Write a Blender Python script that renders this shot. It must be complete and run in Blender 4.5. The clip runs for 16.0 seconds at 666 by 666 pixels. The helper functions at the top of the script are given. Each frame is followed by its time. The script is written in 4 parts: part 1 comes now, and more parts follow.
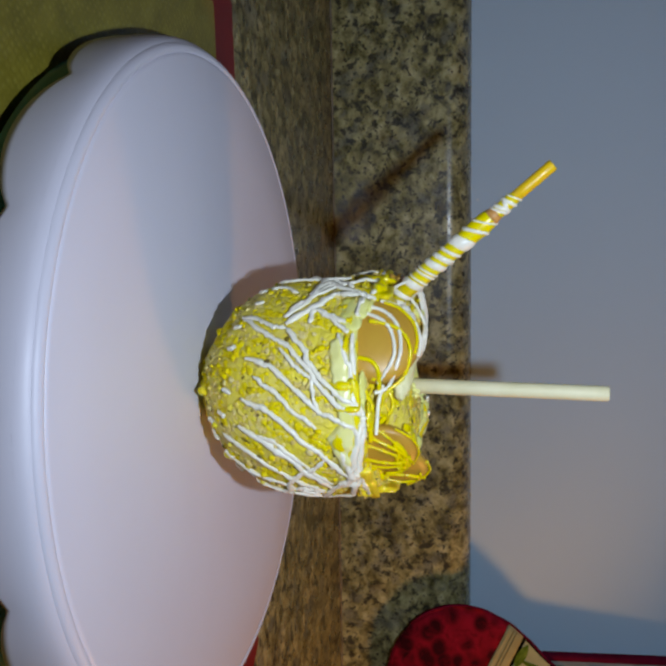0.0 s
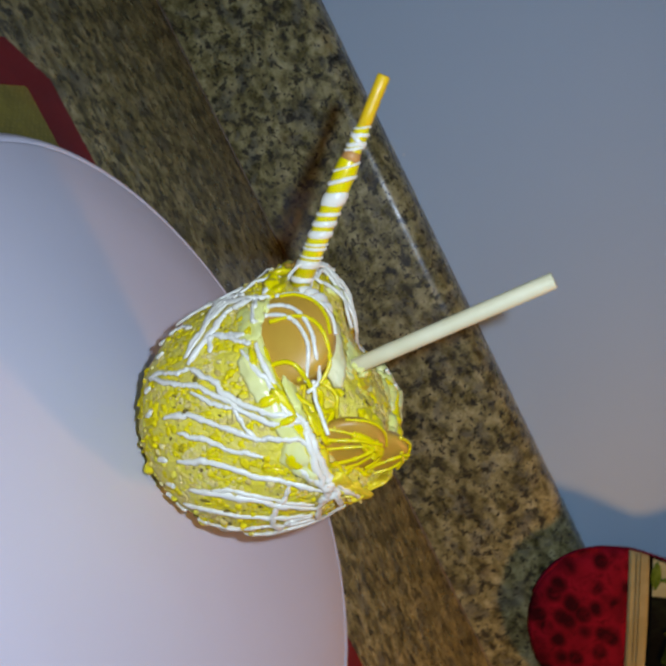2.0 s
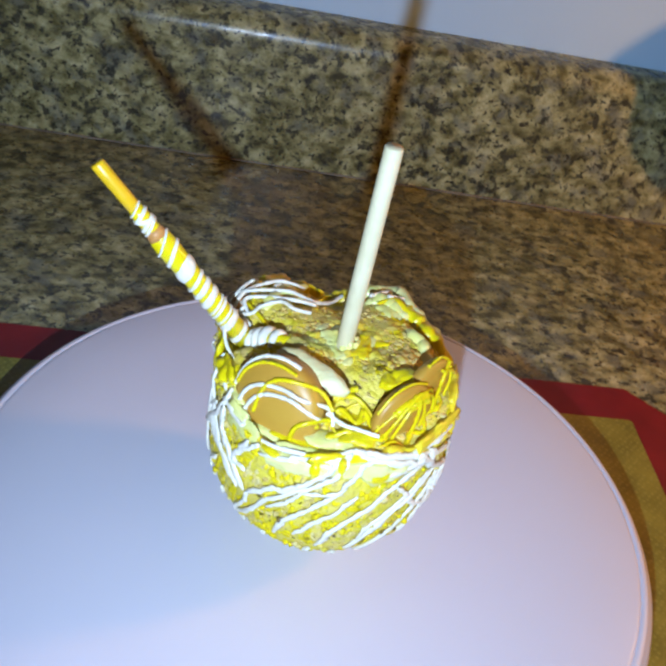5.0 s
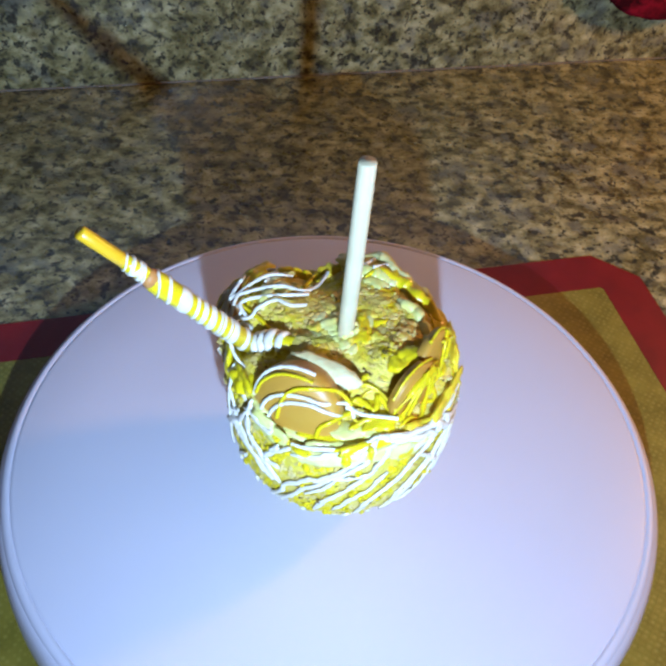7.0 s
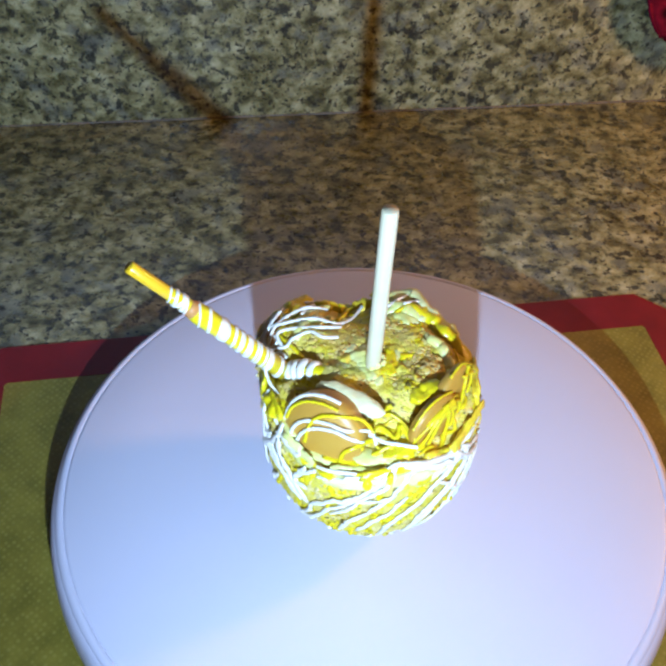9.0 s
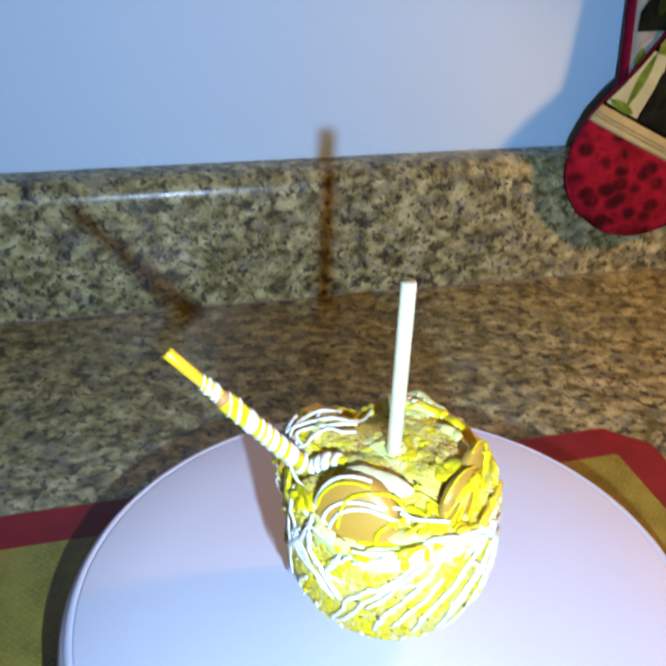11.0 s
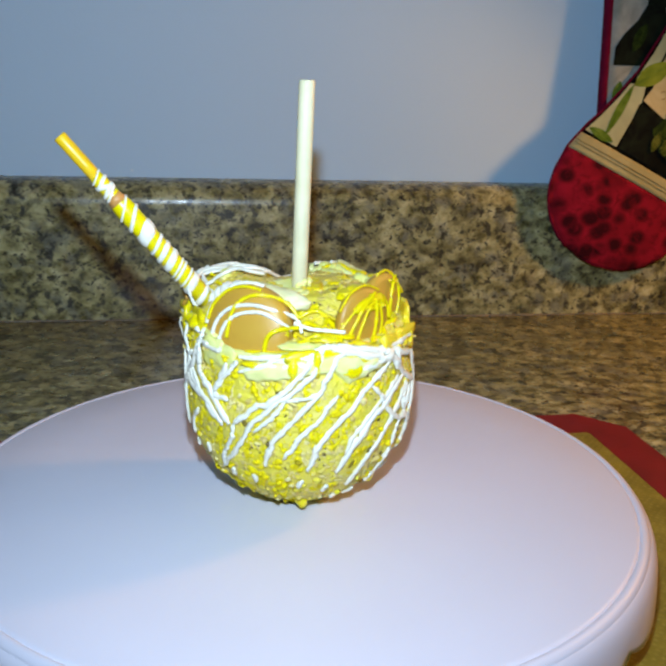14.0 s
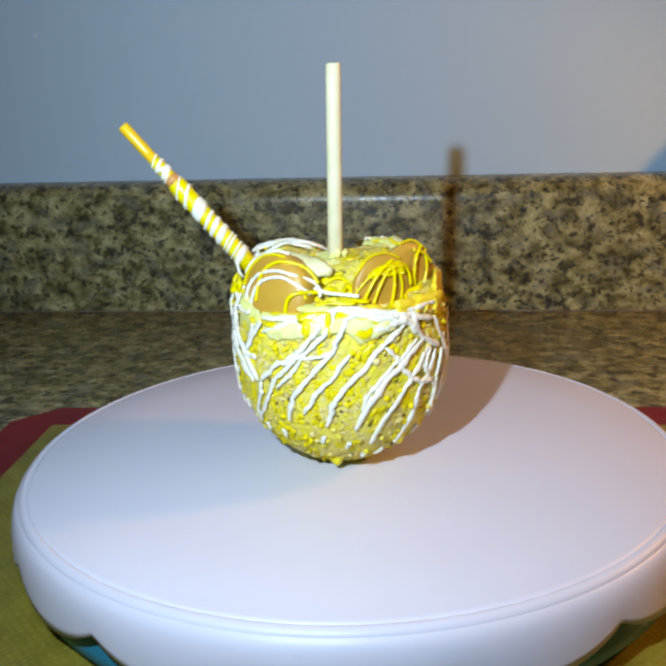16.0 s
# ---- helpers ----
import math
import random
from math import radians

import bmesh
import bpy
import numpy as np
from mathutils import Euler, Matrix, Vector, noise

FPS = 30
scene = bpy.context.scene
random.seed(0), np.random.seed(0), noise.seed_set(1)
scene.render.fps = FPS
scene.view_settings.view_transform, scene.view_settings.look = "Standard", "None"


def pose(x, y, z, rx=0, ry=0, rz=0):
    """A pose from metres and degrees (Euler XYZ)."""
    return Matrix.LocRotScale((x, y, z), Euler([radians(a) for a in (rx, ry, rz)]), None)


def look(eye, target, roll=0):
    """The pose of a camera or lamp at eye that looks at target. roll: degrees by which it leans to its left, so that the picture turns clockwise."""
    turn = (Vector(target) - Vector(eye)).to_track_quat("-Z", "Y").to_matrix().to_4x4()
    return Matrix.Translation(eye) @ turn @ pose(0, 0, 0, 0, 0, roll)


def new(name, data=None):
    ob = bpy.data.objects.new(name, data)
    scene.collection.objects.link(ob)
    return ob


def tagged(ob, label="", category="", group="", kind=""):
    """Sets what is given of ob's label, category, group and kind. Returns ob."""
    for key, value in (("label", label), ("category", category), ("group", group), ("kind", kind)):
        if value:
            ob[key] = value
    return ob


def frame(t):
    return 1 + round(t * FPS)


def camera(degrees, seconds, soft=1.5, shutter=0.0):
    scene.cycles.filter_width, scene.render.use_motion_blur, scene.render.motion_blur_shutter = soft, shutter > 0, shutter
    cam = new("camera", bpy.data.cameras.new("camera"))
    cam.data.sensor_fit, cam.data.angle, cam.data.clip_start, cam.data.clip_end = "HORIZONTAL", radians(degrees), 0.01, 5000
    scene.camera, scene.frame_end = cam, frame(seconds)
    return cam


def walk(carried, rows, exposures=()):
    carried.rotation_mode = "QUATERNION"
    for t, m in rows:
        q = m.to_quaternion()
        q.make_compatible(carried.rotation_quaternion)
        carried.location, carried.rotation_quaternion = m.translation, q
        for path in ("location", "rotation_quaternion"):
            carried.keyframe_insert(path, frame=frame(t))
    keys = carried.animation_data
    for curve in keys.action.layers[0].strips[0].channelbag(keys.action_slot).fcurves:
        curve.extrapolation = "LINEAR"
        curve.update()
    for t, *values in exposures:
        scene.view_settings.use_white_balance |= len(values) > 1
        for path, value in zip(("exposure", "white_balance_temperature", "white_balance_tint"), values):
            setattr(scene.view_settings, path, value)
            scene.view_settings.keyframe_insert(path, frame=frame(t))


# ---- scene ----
import itertools

cam = camera(42.1, 16.0, soft=2.9, shutter=0.5)
# seconds, eye, target, roll
PATH = [
    (0, (-0.0612, -0.3121, 0.1638), (-0.0169, 0.0243, 0.0776), 90.81),
    (0.5, (-0.0552, -0.3051, 0.1692), (-0.0104, 0.0289, 0.0746), 89.58),
    (1, (-0.0492, -0.2965, 0.1750), (-0.0155, 0.0412, 0.0856), 84.95),
    (1.5, (-0.0444, -0.2858, 0.1870), (-0.0102, 0.0491, 0.0913), 74.68),
    (2, (-0.0394, -0.2721, 0.1971), (-0.0085, 0.0606, 0.0929), 65.02),
    (2.5, (-0.0301, -0.2591, 0.2036), (-0.0044, 0.0671, 0.0794), 56.24),
    (3, (-0.0170, -0.2446, 0.2178), (-0.0200, 0.0703, 0.0790), 45.81),
    (3.5, (-0.0304, -0.2422, 0.2284), (-0.0072, 0.0665, 0.0651), 38.34),
    (4, (-0.0335, -0.2290, 0.2455), (0.0008, 0.0645, 0.0580), 27.37),
    (4.2, (-0.0339, -0.2264, 0.2543), (0.0021, 0.0638, 0.0620), 23.44),
    (6.3, (-0.0573, -0.1938, 0.3093), (-0.0040, 0.0519, 0.0658), 5.81),
    (6.5, (-0.0602, -0.1909, 0.3128), (-0.0046, 0.0496, 0.0647), 5.37),
    (7, (-0.0569, -0.1865, 0.3274), (0.0059, 0.0396, 0.0677), 5.65),
    (7.5, (-0.0467, -0.1829, 0.3437), (0.0029, 0.0396, 0.0781), 4.13),
    (8, (-0.0399, -0.1854, 0.3558), (-0.0046, 0.0418, 0.0920), 2.91),
    (8.2, (-0.0377, -0.1872, 0.3548), (-0.0067, 0.0411, 0.0913), 2.81),
    (10.3, (-0.0725, -0.2307, 0.3248), (-0.0123, 0.0347, 0.1047), 1.44),
    (10.5, (-0.0761, -0.2355, 0.3214), (-0.0108, 0.0355, 0.1097), 1.45),
    (11, (-0.0858, -0.2416, 0.3099), (-0.0120, 0.0526, 0.1352), 1.77),
    (11.5, (-0.0967, -0.2427, 0.2879), (-0.0208, 0.0630, 0.1352), 1.84),
    (12, (-0.0979, -0.2447, 0.2677), (-0.0174, 0.0702, 0.1379), 1.31),
    (12.5, (-0.0993, -0.2505, 0.2447), (-0.0010, 0.0635, 0.1253), 1.86),
    (13, (-0.0974, -0.2654, 0.2147), (0.0186, 0.0427, 0.0957), 2.04),
    (13.5, (-0.0754, -0.2770, 0.2005), (0.0156, 0.0433, 0.0928), 2.20),
    (14, (-0.0416, -0.2930, 0.1901), (0.0183, 0.0353, 0.0845), 2.21),
    (14.5, (-0.0148, -0.3057, 0.1916), (0.0128, 0.0280, 0.0896), -0.10),
    (15, (0.0063, -0.3071, 0.1863), (0.0115, 0.0288, 0.0881), -0.67),
    (15.5, (0.0214, -0.3109, 0.1802), (0.0078, 0.0237, 0.0787), -1.18),
    (16, (0.0318, -0.3189, 0.1796), (-0.0045, 0.0144, 0.0792), -1.74),
]
walk(cam, [(t, look(e, g, r)) for t, e, g, r in PATH],
     exposures=[(0.0, -0.80, 7250, 10), (1.5, -0.76, 6900, 10), (3.5, -0.46, 6600, 10), (4.2, -0.28, 6400, 9), (6.3, -0.04, 5520, 8), (8.0, 0.08, 5400, 8), (10.5, 0.30, 5550, 7), (11.5, 0.52, 5700, 3),
                (12.0, 0.56, 5850, 2), (12.5, 0.44, 6000, 2), (13.0, 0.12, 6150, 4), (13.5, -0.08, 6300, 3), (14.0, -0.14, 6500, 2), (14.5, -0.14, 6600, 2), (16.0, -0.12, 6850, 2)])


# ---- light: the phone's torch, a warm lamp along the counter, an added warm fill overhead ----
world = bpy.data.worlds.new("room_air")
scene.world = world
world.use_nodes = True
world.node_tree.nodes["Background"].inputs[0].default_value = (0.9, 0.8, 0.7, 1)
world.node_tree.nodes["Background"].inputs[1].default_value = 0.004


def lamp(name, kind, place, energy, color, size):
    data = bpy.data.lights.new(name, kind)
    data.energy, data.color = energy, color
    if kind == "AREA":
        data.shape, data.size = "DISK", size
    else:
        data.shadow_soft_size = size
    ob = new(name, data)
    ob.location = place
    return ob


torch = lamp("phone_torch", "SPOT", (-0.042, -0.268, 0.228), 8.0, (0.58, 0.73, 1.0), 0.004)
torch.data.spot_size, torch.data.spot_blend = radians(128), 1.0
torch.matrix_basis = look((-0.042, -0.268, 0.228), (0.04, 0.366, 0.12))
glow = lamp("counter_lamp", "SPOT", (0.48, 0.078, 0.30), 5.4, (1.0, 0.44, 0.12), 0.03)
glow.data.spot_size, glow.data.spot_blend = radians(122), 0.45
glow.matrix_basis = look((0.48, 0.078, 0.30), (0.08, 0.05, 0.0))
# no fixture seen: soft overhead fill added to warm the torch's shadows
lamp("warm_fill", "AREA", (0.30, 0.10, 1.45), 0.5, (1.0, 0.46, 0.10), 0.30)


# ---- materials ----
class Nodes:
    def __init__(self, name, rough=0.5, **sockets):
        self.mat = bpy.data.materials.new(name)
        self.mat.use_nodes = True
        self.tree = self.mat.node_tree
        self.bsdf = self.tree.nodes["Principled BSDF"]
        self.bsdf.inputs["Roughness"].default_value = rough
        for key, value in sockets.items():
            self.bsdf.inputs[key.replace("_", " ")].default_value = value
        self.coord = self.tree.nodes.new("ShaderNodeTexCoord")

    def link(self, a, b):
        self.tree.links.new(a, b)

    def mapped(self, scale=(1, 1, 1), turn=(0, 0, 0)):
        n = self.tree.nodes.new("ShaderNodeMapping")
        n.inputs["Scale"].default_value = scale
        n.inputs["Rotation"].default_value = turn
        self.link(self.coord.outputs["Object"], n.inputs["Vector"])
        return n.outputs["Vector"]

    def noise(self, scale, detail=4, rough=0.55, distort=0.0, vec=None):
        n = self.tree.nodes.new("ShaderNodeTexNoise")
        n.inputs["Scale"].default_value, n.inputs["Detail"].default_value = scale, detail
        n.inputs["Roughness"].default_value, n.inputs["Distortion"].default_value = rough, distort
        self.link(vec or self.coord.outputs["Object"], n.inputs["Vector"])
        return n.outputs["Fac"]

    def voronoi(self, scale, feature="F1", out="Distance", vec=None, random=1.0):
        n = self.tree.nodes.new("ShaderNodeTexVoronoi")
        n.feature = feature
        n.inputs["Scale"].default_value = scale
        n.inputs["Randomness"].default_value = random
        self.link(vec or self.coord.outputs["Object"], n.inputs["Vector"])
        return n.outputs[out]

    def island(self):
        return self.tree.nodes.new("ShaderNodeNewGeometry").outputs["Random Per Island"]

    def ramp(self, fac, *stops):
        n = self.tree.nodes.new("ShaderNodeValToRGB")
        while len(n.color_ramp.elements) < len(stops):
            n.color_ramp.elements.new(0.5)
        for el, (p, c) in zip(n.color_ramp.elements, stops):
            el.position = p
            el.color = (c, c, c, 1) if isinstance(c, (int, float)) else (*c, 1)
        self.link(fac, n.inputs["Fac"])
        return n.outputs["Color"]

    def mix(self, fac, a, b, mode="MIX"):
        n = self.tree.nodes.new("ShaderNodeMix")
        n.data_type, n.blend_type = "RGBA", mode
        for socket, v in ((n.inputs[0], fac), (n.inputs[6], a), (n.inputs[7], b)):
            if isinstance(v, tuple):
                socket.default_value = (*v, 1)
            elif isinstance(v, (int, float)):
                socket.default_value = v
            else:
                self.link(v, socket)
        return n.outputs[2]

    def color(self, c):
        if isinstance(c, tuple):
            self.bsdf.inputs["Base Color"].default_value = (*c, 1)
        else:
            self.link(c, self.bsdf.inputs["Base Color"])
        return self

    def roughness(self, c):
        self.link(c, self.bsdf.inputs["Roughness"])
        return self

    def bump(self, height, strength=0.3, distance=0.001):
        n = self.tree.nodes.new("ShaderNodeBump")
        n.inputs["Strength"].default_value, n.inputs["Distance"].default_value = strength, distance
        self.link(height, n.inputs["Height"])
        self.link(n.outputs["Normal"], self.bsdf.inputs["Normal"])
        return self


def granite():
    n = Nodes("speckled_granite", 0.16)
    vec = n.mapped((0.8, 1.05, 1.0), (0.3, 0.2, 0.5))
    ground = n.ramp(n.noise(105, 5, 0.6, 0.25, vec), (0.32, (0.050, 0.046, 0.017)), (0.43, (0.165, 0.157, 0.062)),
                    (0.54, (0.345, 0.335, 0.150)), (0.68, (0.56, 0.55, 0.30)))
    grey = n.mix(n.ramp(n.noise(70, 4, 0.55, 0.2, n.mapped((1, 1, 1), (1.1, 0.4, 0.2))), (0.52, 0.0), (0.64, 0.6)), ground, (0.19, 0.210, 0.170))
    rust = n.mix(n.ramp(n.noise(45, 3, 0.5), (0.58, 0.0), (0.72, 0.3)), grey, (0.23, 0.17, 0.075))
    dark = n.mix(n.ramp(n.noise(145, 4, 0.62, 0.2, n.mapped((1, 1.1, 0.9), (0.7, 1.3, 0.4))), (0.535, 0.0), (0.62, 0.88)), rust, (0.022, 0.024, 0.021))
    fleck = n.mix(n.ramp(n.noise(300, 2, 0.5), (0.60, 0.0), (0.67, 0.9)), dark, (0.014, 0.014, 0.013))
    shade = n.mix(n.ramp(n.noise(14, 3), (0.35, 0.0), (0.7, 0.15)), fleck, (0.13, 0.125, 0.07))
    n.color(shade)
    n.roughness(n.ramp(n.noise(150, 3), (0.35, 0.24), (0.7, 0.40)))
    n.bump(n.noise(210, 3), 0.06, 0.0006)
    return n.mat


def plaster(name, c):
    n = Nodes(name, 0.75)
    tone = n.mix(n.ramp(n.noise(3.5, 3), (0.3, 0.0), (0.7, 0.5)), c, tuple(v * 0.93 for v in c))
    n.color(n.mix(n.ramp(n.voronoi(16), (0.012, 0.8), (0.03, 0.0)), tone, (0.85, 0.86, 0.86)))
    n.bump(n.noise(420, 3), 0.12, 0.0006)
    return n.mat


def plastic(name, c, rough=0.28):
    n = Nodes(name, rough)
    n.color(n.mix(n.ramp(n.noise(14, 3), (0.35, 0.0), (0.7, 0.4)), c, tuple(v * 0.94 for v in c)))
    n.roughness(n.ramp(n.noise(60, 4), (0.3, rough - 0.05), (0.75, rough + 0.1)))
    n.bump(n.noise(800, 2), 0.03, 0.0003)
    return n.mat


def weave_mat():
    n = Nodes("woven_silicone", 0.42)
    vec = n.mapped((1, 1, 1), (0, 0, radians(45)))
    knots = n.voronoi(370, vec=vec, random=0.35)
    tone = n.mix(n.ramp(n.noise(60, 5, 0.65), (0.35, 0.0), (0.65, 0.9)), (0.29, 0.235, 0.028), (0.17, 0.14, 0.014))
    n.color(n.mix(n.ramp(knots, (0.12, 0.5), (0.42, 0.0)), tone, (0.40, 0.34, 0.07)))
    n.bump(knots, 0.35, 0.0006)
    return n.mat


def simple(name, c, c2, scale, rough, bump=0.15, bscale=300, dist=0.0006, **sockets):
    n = Nodes(name, rough, **sockets)
    n.color(n.mix(n.ramp(n.noise(scale, 4), (0.32, 0.0), (0.68, 1.0)), c, c2))
    n.bump(n.noise(bscale, 4), bump, dist)
    return n.mat


def crumbs(name, low, high, tone=(1, 1, 1), dark=0.985):
    """Tan biscuit crumbs with patches of yellow candy; low, high: where in the noise the yellow begins and is full;
    tone: of the biscuit; dark: from here on the crumbs are dark brown.
    """
    n = Nodes(name, 0.75, Specular_IOR_Level=0.15)
    pick = n.island()
    c = n.ramp(pick, (0.0, (0.58, 0.43, 0.11)), (0.15, (0.64, 0.50, 0.155)), (0.45, (0.69, 0.57, 0.20)), (0.75, (0.73, 0.62, 0.27)),
               (0.86, (0.66, 0.58, 0.02)), (0.95, (0.69, 0.54, 0.12)))
    clump = n.ramp(n.noise(125, 2, 0.5, 0.5, n.mapped((1, 1, 0.42), (0, 0.45, 0))), (low, 0.0), (high, 0.97))
    c = n.mix(1.0, n.mix(n.ramp(n.noise(900, 3), (0.45, 0.0), (0.75, 0.35)), c, (0.52, 0.42, 0.13)), tone, "MULTIPLY")
    c = n.mix(clump, c, n.mix(n.noise(260, 2), (0.76, 0.61, 0.0005), (0.66, 0.52, 0.0005)))
    n.color(n.mix(n.ramp(pick, (dark, 0.0), (dark + 0.004, 0.9)), c, (0.10, 0.065, 0.02)))
    n.bump(n.noise(1300, 3), 0.35, 0.0003)
    return n.mat


def printed_red():
    n = Nodes("red_printed_cotton", 0.95, Specular_IOR_Level=0.08)
    vec = n.mapped((1, 1, 1.15), (0, 0.45, 0))
    spots = n.ramp(n.voronoi(70, vec=vec), (0.30, 1.0), (0.60, 0.0))
    veins = n.ramp(n.noise(150, 3, 0.6, 1.0), (0.52, 0.0), (0.66, 0.8))
    blotch = n.ramp(n.noise(55, 2, 0.5, 0.6, vec), (0.34, 0.2), (0.46, 1.0))
    base = n.mix(n.ramp(n.noise(35, 3), (0.35, 0.0), (0.65, 1.0)), (0.16, 0.005, 0.013), (0.27, 0.008, 0.024))
    mark = n.mix(n.mix(blotch, (0.1, 0.1, 0.1), spots), base, (0.035, 0.003, 0.006))
    n.color(n.mix(veins, mark, (0.10, 0.004, 0.010)))
    n.bump(n.voronoi(1100), 0.3, 0.0004)
    return n.mat


def cotton(name, c, c2, scale=60):
    n = Nodes(name, 0.95, Specular_IOR_Level=0.08)
    n.color(n.mix(n.ramp(n.noise(scale, 4, 0.6, 1.0), (0.38, 0.0), (0.62, 1.0)), c, c2))
    n.bump(n.voronoi(1100), 0.3, 0.0004)
    return n.mat


GRANITE = granite()
WALL = plaster("pale_blue_grey_paint", (0.51, 0.71, 0.88))
ROOM = plaster("cream_room_paint", (0.62, 0.56, 0.46))
WHITE_PLASTIC = plastic("white_lavender_plastic", (0.71, 0.69, 0.76), 0.42)
TEAL_PLASTIC = plastic("teal_plastic", (0.020, 0.21, 0.31), 0.35)
MAT_TAN = weave_mat()
MAT_RED = simple("dark_red_silicone", (0.22, 0.008, 0.010), (0.16, 0.006, 0.008), 40, 0.5, 0.2, 420)
CRUMB = crumbs("biscuit_and_candy_crumbs", 0.455, 0.49)
FINE_CRUMB = crumbs("fine_biscuit_crumbs", 0.52, 0.55, (0.95, 0.92, 0.85), 0.90)
BOWL_CRUMB = crumbs("biscuit_crumbs", 0.52, 0.64, (1.0, 0.97, 0.85))
GLAZE = simple("caramel_under_glaze", (0.66, 0.54, 0.12), (0.74, 0.62, 0.02), 110, 0.5, 0.8, 420, 0.0015)
WHITE_MELT = simple("white_candy_melt", (0.80, 0.77, 0.64), (0.76, 0.72, 0.57), 200, 0.32, 0.12, 500)
YELLOW_MELT = simple("yellow_candy_melt", (0.76, 0.63, 0.002), (0.71, 0.56, 0.002), 160, 0.28, 0.15, 500)
ORANGE_MELT = simple("amber_candy_melt", (0.78, 0.56, 0.02), (0.80, 0.66, 0.03), 120, 0.3, 0.3, 420, 0.001)
PALE_MELT = simple("lemon_cream_candy_melt", (0.75, 0.73, 0.32), (0.70, 0.67, 0.20), 110, 0.32, 0.2, 420)
CREAM_MELT = simple("pale_yellow_candy_melt", (0.70, 0.68, 0.15), (0.74, 0.73, 0.32), 90, 0.32, 0.2, 420)
MILK_CHOC = simple("milk_chocolate", (0.53, 0.31, 0.036), (0.46, 0.245, 0.030), 60, 0.42, 0.08, 300)
PAPER = simple("cream_paper_stick", (0.71, 0.65, 0.41), (0.64, 0.58, 0.34), 120, 0.6, 0.1, 600)
STRAW_YELLOW = simple("yellow_plastic_stick", (0.80, 0.50, 0.01), (0.72, 0.44, 0.01), 120, 0.35, 0.05, 600)
PRETZEL = simple("baked_pretzel", (0.55, 0.27, 0.07), (0.45, 0.20, 0.05), 150, 0.5, 0.2, 500)
RED_PRINT = printed_red()
BAND_TAN = cotton("tan_striped_cotton", (0.38, 0.36, 0.18), (0.32, 0.30, 0.14), 40)
MAROON = cotton("maroon_binding", (0.12, 0.004, 0.024), (0.09, 0.003, 0.018), 90)
PRINT_CREAM = cotton("cream_printed_cotton", (0.40, 0.44, 0.25), (0.32, 0.35, 0.20), 30)
PRINT_PALE = cotton("pale_grey_green_printed_cotton", (0.34, 0.37, 0.33), (0.20, 0.23, 0.20), 28)
PRINT_BLACK = cotton("black_printed_cotton", (0.004, 0.005, 0.004), (0.010, 0.015, 0.008), 70)
PRINT_GREEN = cotton("green_printed_cotton", (0.07, 0.13, 0.012), (0.14, 0.22, 0.03), 90)
PRINT_BODY = cotton("dark_bottle_printed_cotton", (0.002, 0.003, 0.002), (0.005, 0.006, 0.004), 42)
PRINT_LABEL = cotton("straw_printed_cotton", (0.52, 0.47, 0.25), (0.44, 0.38, 0.18), 60)
PRINT_LIME = cotton("lime_printed_cotton", (0.24, 0.30, 0.03), (0.16, 0.22, 0.02), 90)
PRINT_LEAF = cotton("dark_leaf_printed_cotton", (0.006, 0.016, 0.003), (0.030, 0.052, 0.008), 140)
PRINT_LEAF_LIT = cotton("olive_leaf_printed_cotton", (0.030, 0.048, 0.006), (0.10, 0.12, 0.02), 160)
PRINT_BERRY = cotton("berry_printed_cotton", (0.050, 0.005, 0.010), (0.018, 0.003, 0.006), 150)
PRINT_WINE = cotton("wine_printed_cotton", (0.055, 0.005, 0.012), (0.018, 0.003, 0.006), 150)
PRINT_BASKET = cotton("basket_printed_cotton", (0.10, 0.055, 0.020), (0.05, 0.022, 0.010), 120)
PRINT_SLAT = cotton("cane_printed_cotton", (0.19, 0.085, 0.030), (0.11, 0.05, 0.02), 160)
PRINT_SCROLL = cotton("scroll_printed_cotton", (0.34, 0.25, 0.10), (0.28, 0.20, 0.08), 80)
PRINT_GOLD = cotton("dark_gold_printed_cotton", (0.15, 0.12, 0.02), (0.06, 0.06, 0.012), 70)
PRINT_GRAPE = cotton("grape_printed_cotton", (0.03, 0.004, 0.007), (0.008, 0.003, 0.004), 130)


# ---- builders ----
def mesh_of(name, bm, material, smooth=True):
    me = bpy.data.meshes.new(name)
    bm.to_mesh(me)
    bm.free()
    me.materials.append(material)
    if smooth:
        for p in me.polygons:
            p.use_smooth = True
    return me


def thing(name, base, label, category, group="", kind=""):
    ob = new(name)
    ob.empty_display_size = 0.01
    ob.matrix_basis = Matrix.Translation(base)
    return tagged(ob, label, category, group, kind)


def part(name, bm, material, parent, label="", smooth=True, kind=""):
    ob = new(name, mesh_of(name, bm, material, smooth))
    ob.parent = parent
    if parent.type == "EMPTY":
        ob.matrix_parent_inverse = parent.matrix_basis.inverted()
    return tagged(ob, label, kind=kind)


def shell(name, bm, material, label, category, smooth=False):
    return tagged(new(name, mesh_of(name, bm, material, smooth)), label, category, kind="structure")


def block(lo, hi, bevel=0.0, segments=3):
    bm = bmesh.new()
    bmesh.ops.create_cube(bm, size=1)
    for v in bm.verts:
        v.co = [l + (c + 0.5) * (h - l) for l, h, c in zip(lo, hi, v.co)]
    if bevel:
        bmesh.ops.bevel(bm, geom=bm.edges, offset=bevel, segments=segments, affect="EDGES", profile=0.5)
    return bm


def grid_faces(bm, rows, closed):
    for a, b in zip(rows, rows[1:]):
        n = len(a)
        for i in range(n if closed else n - 1):
            j = (i + 1) % n
            bm.faces.new((a[i], a[j], b[j], b[i]))


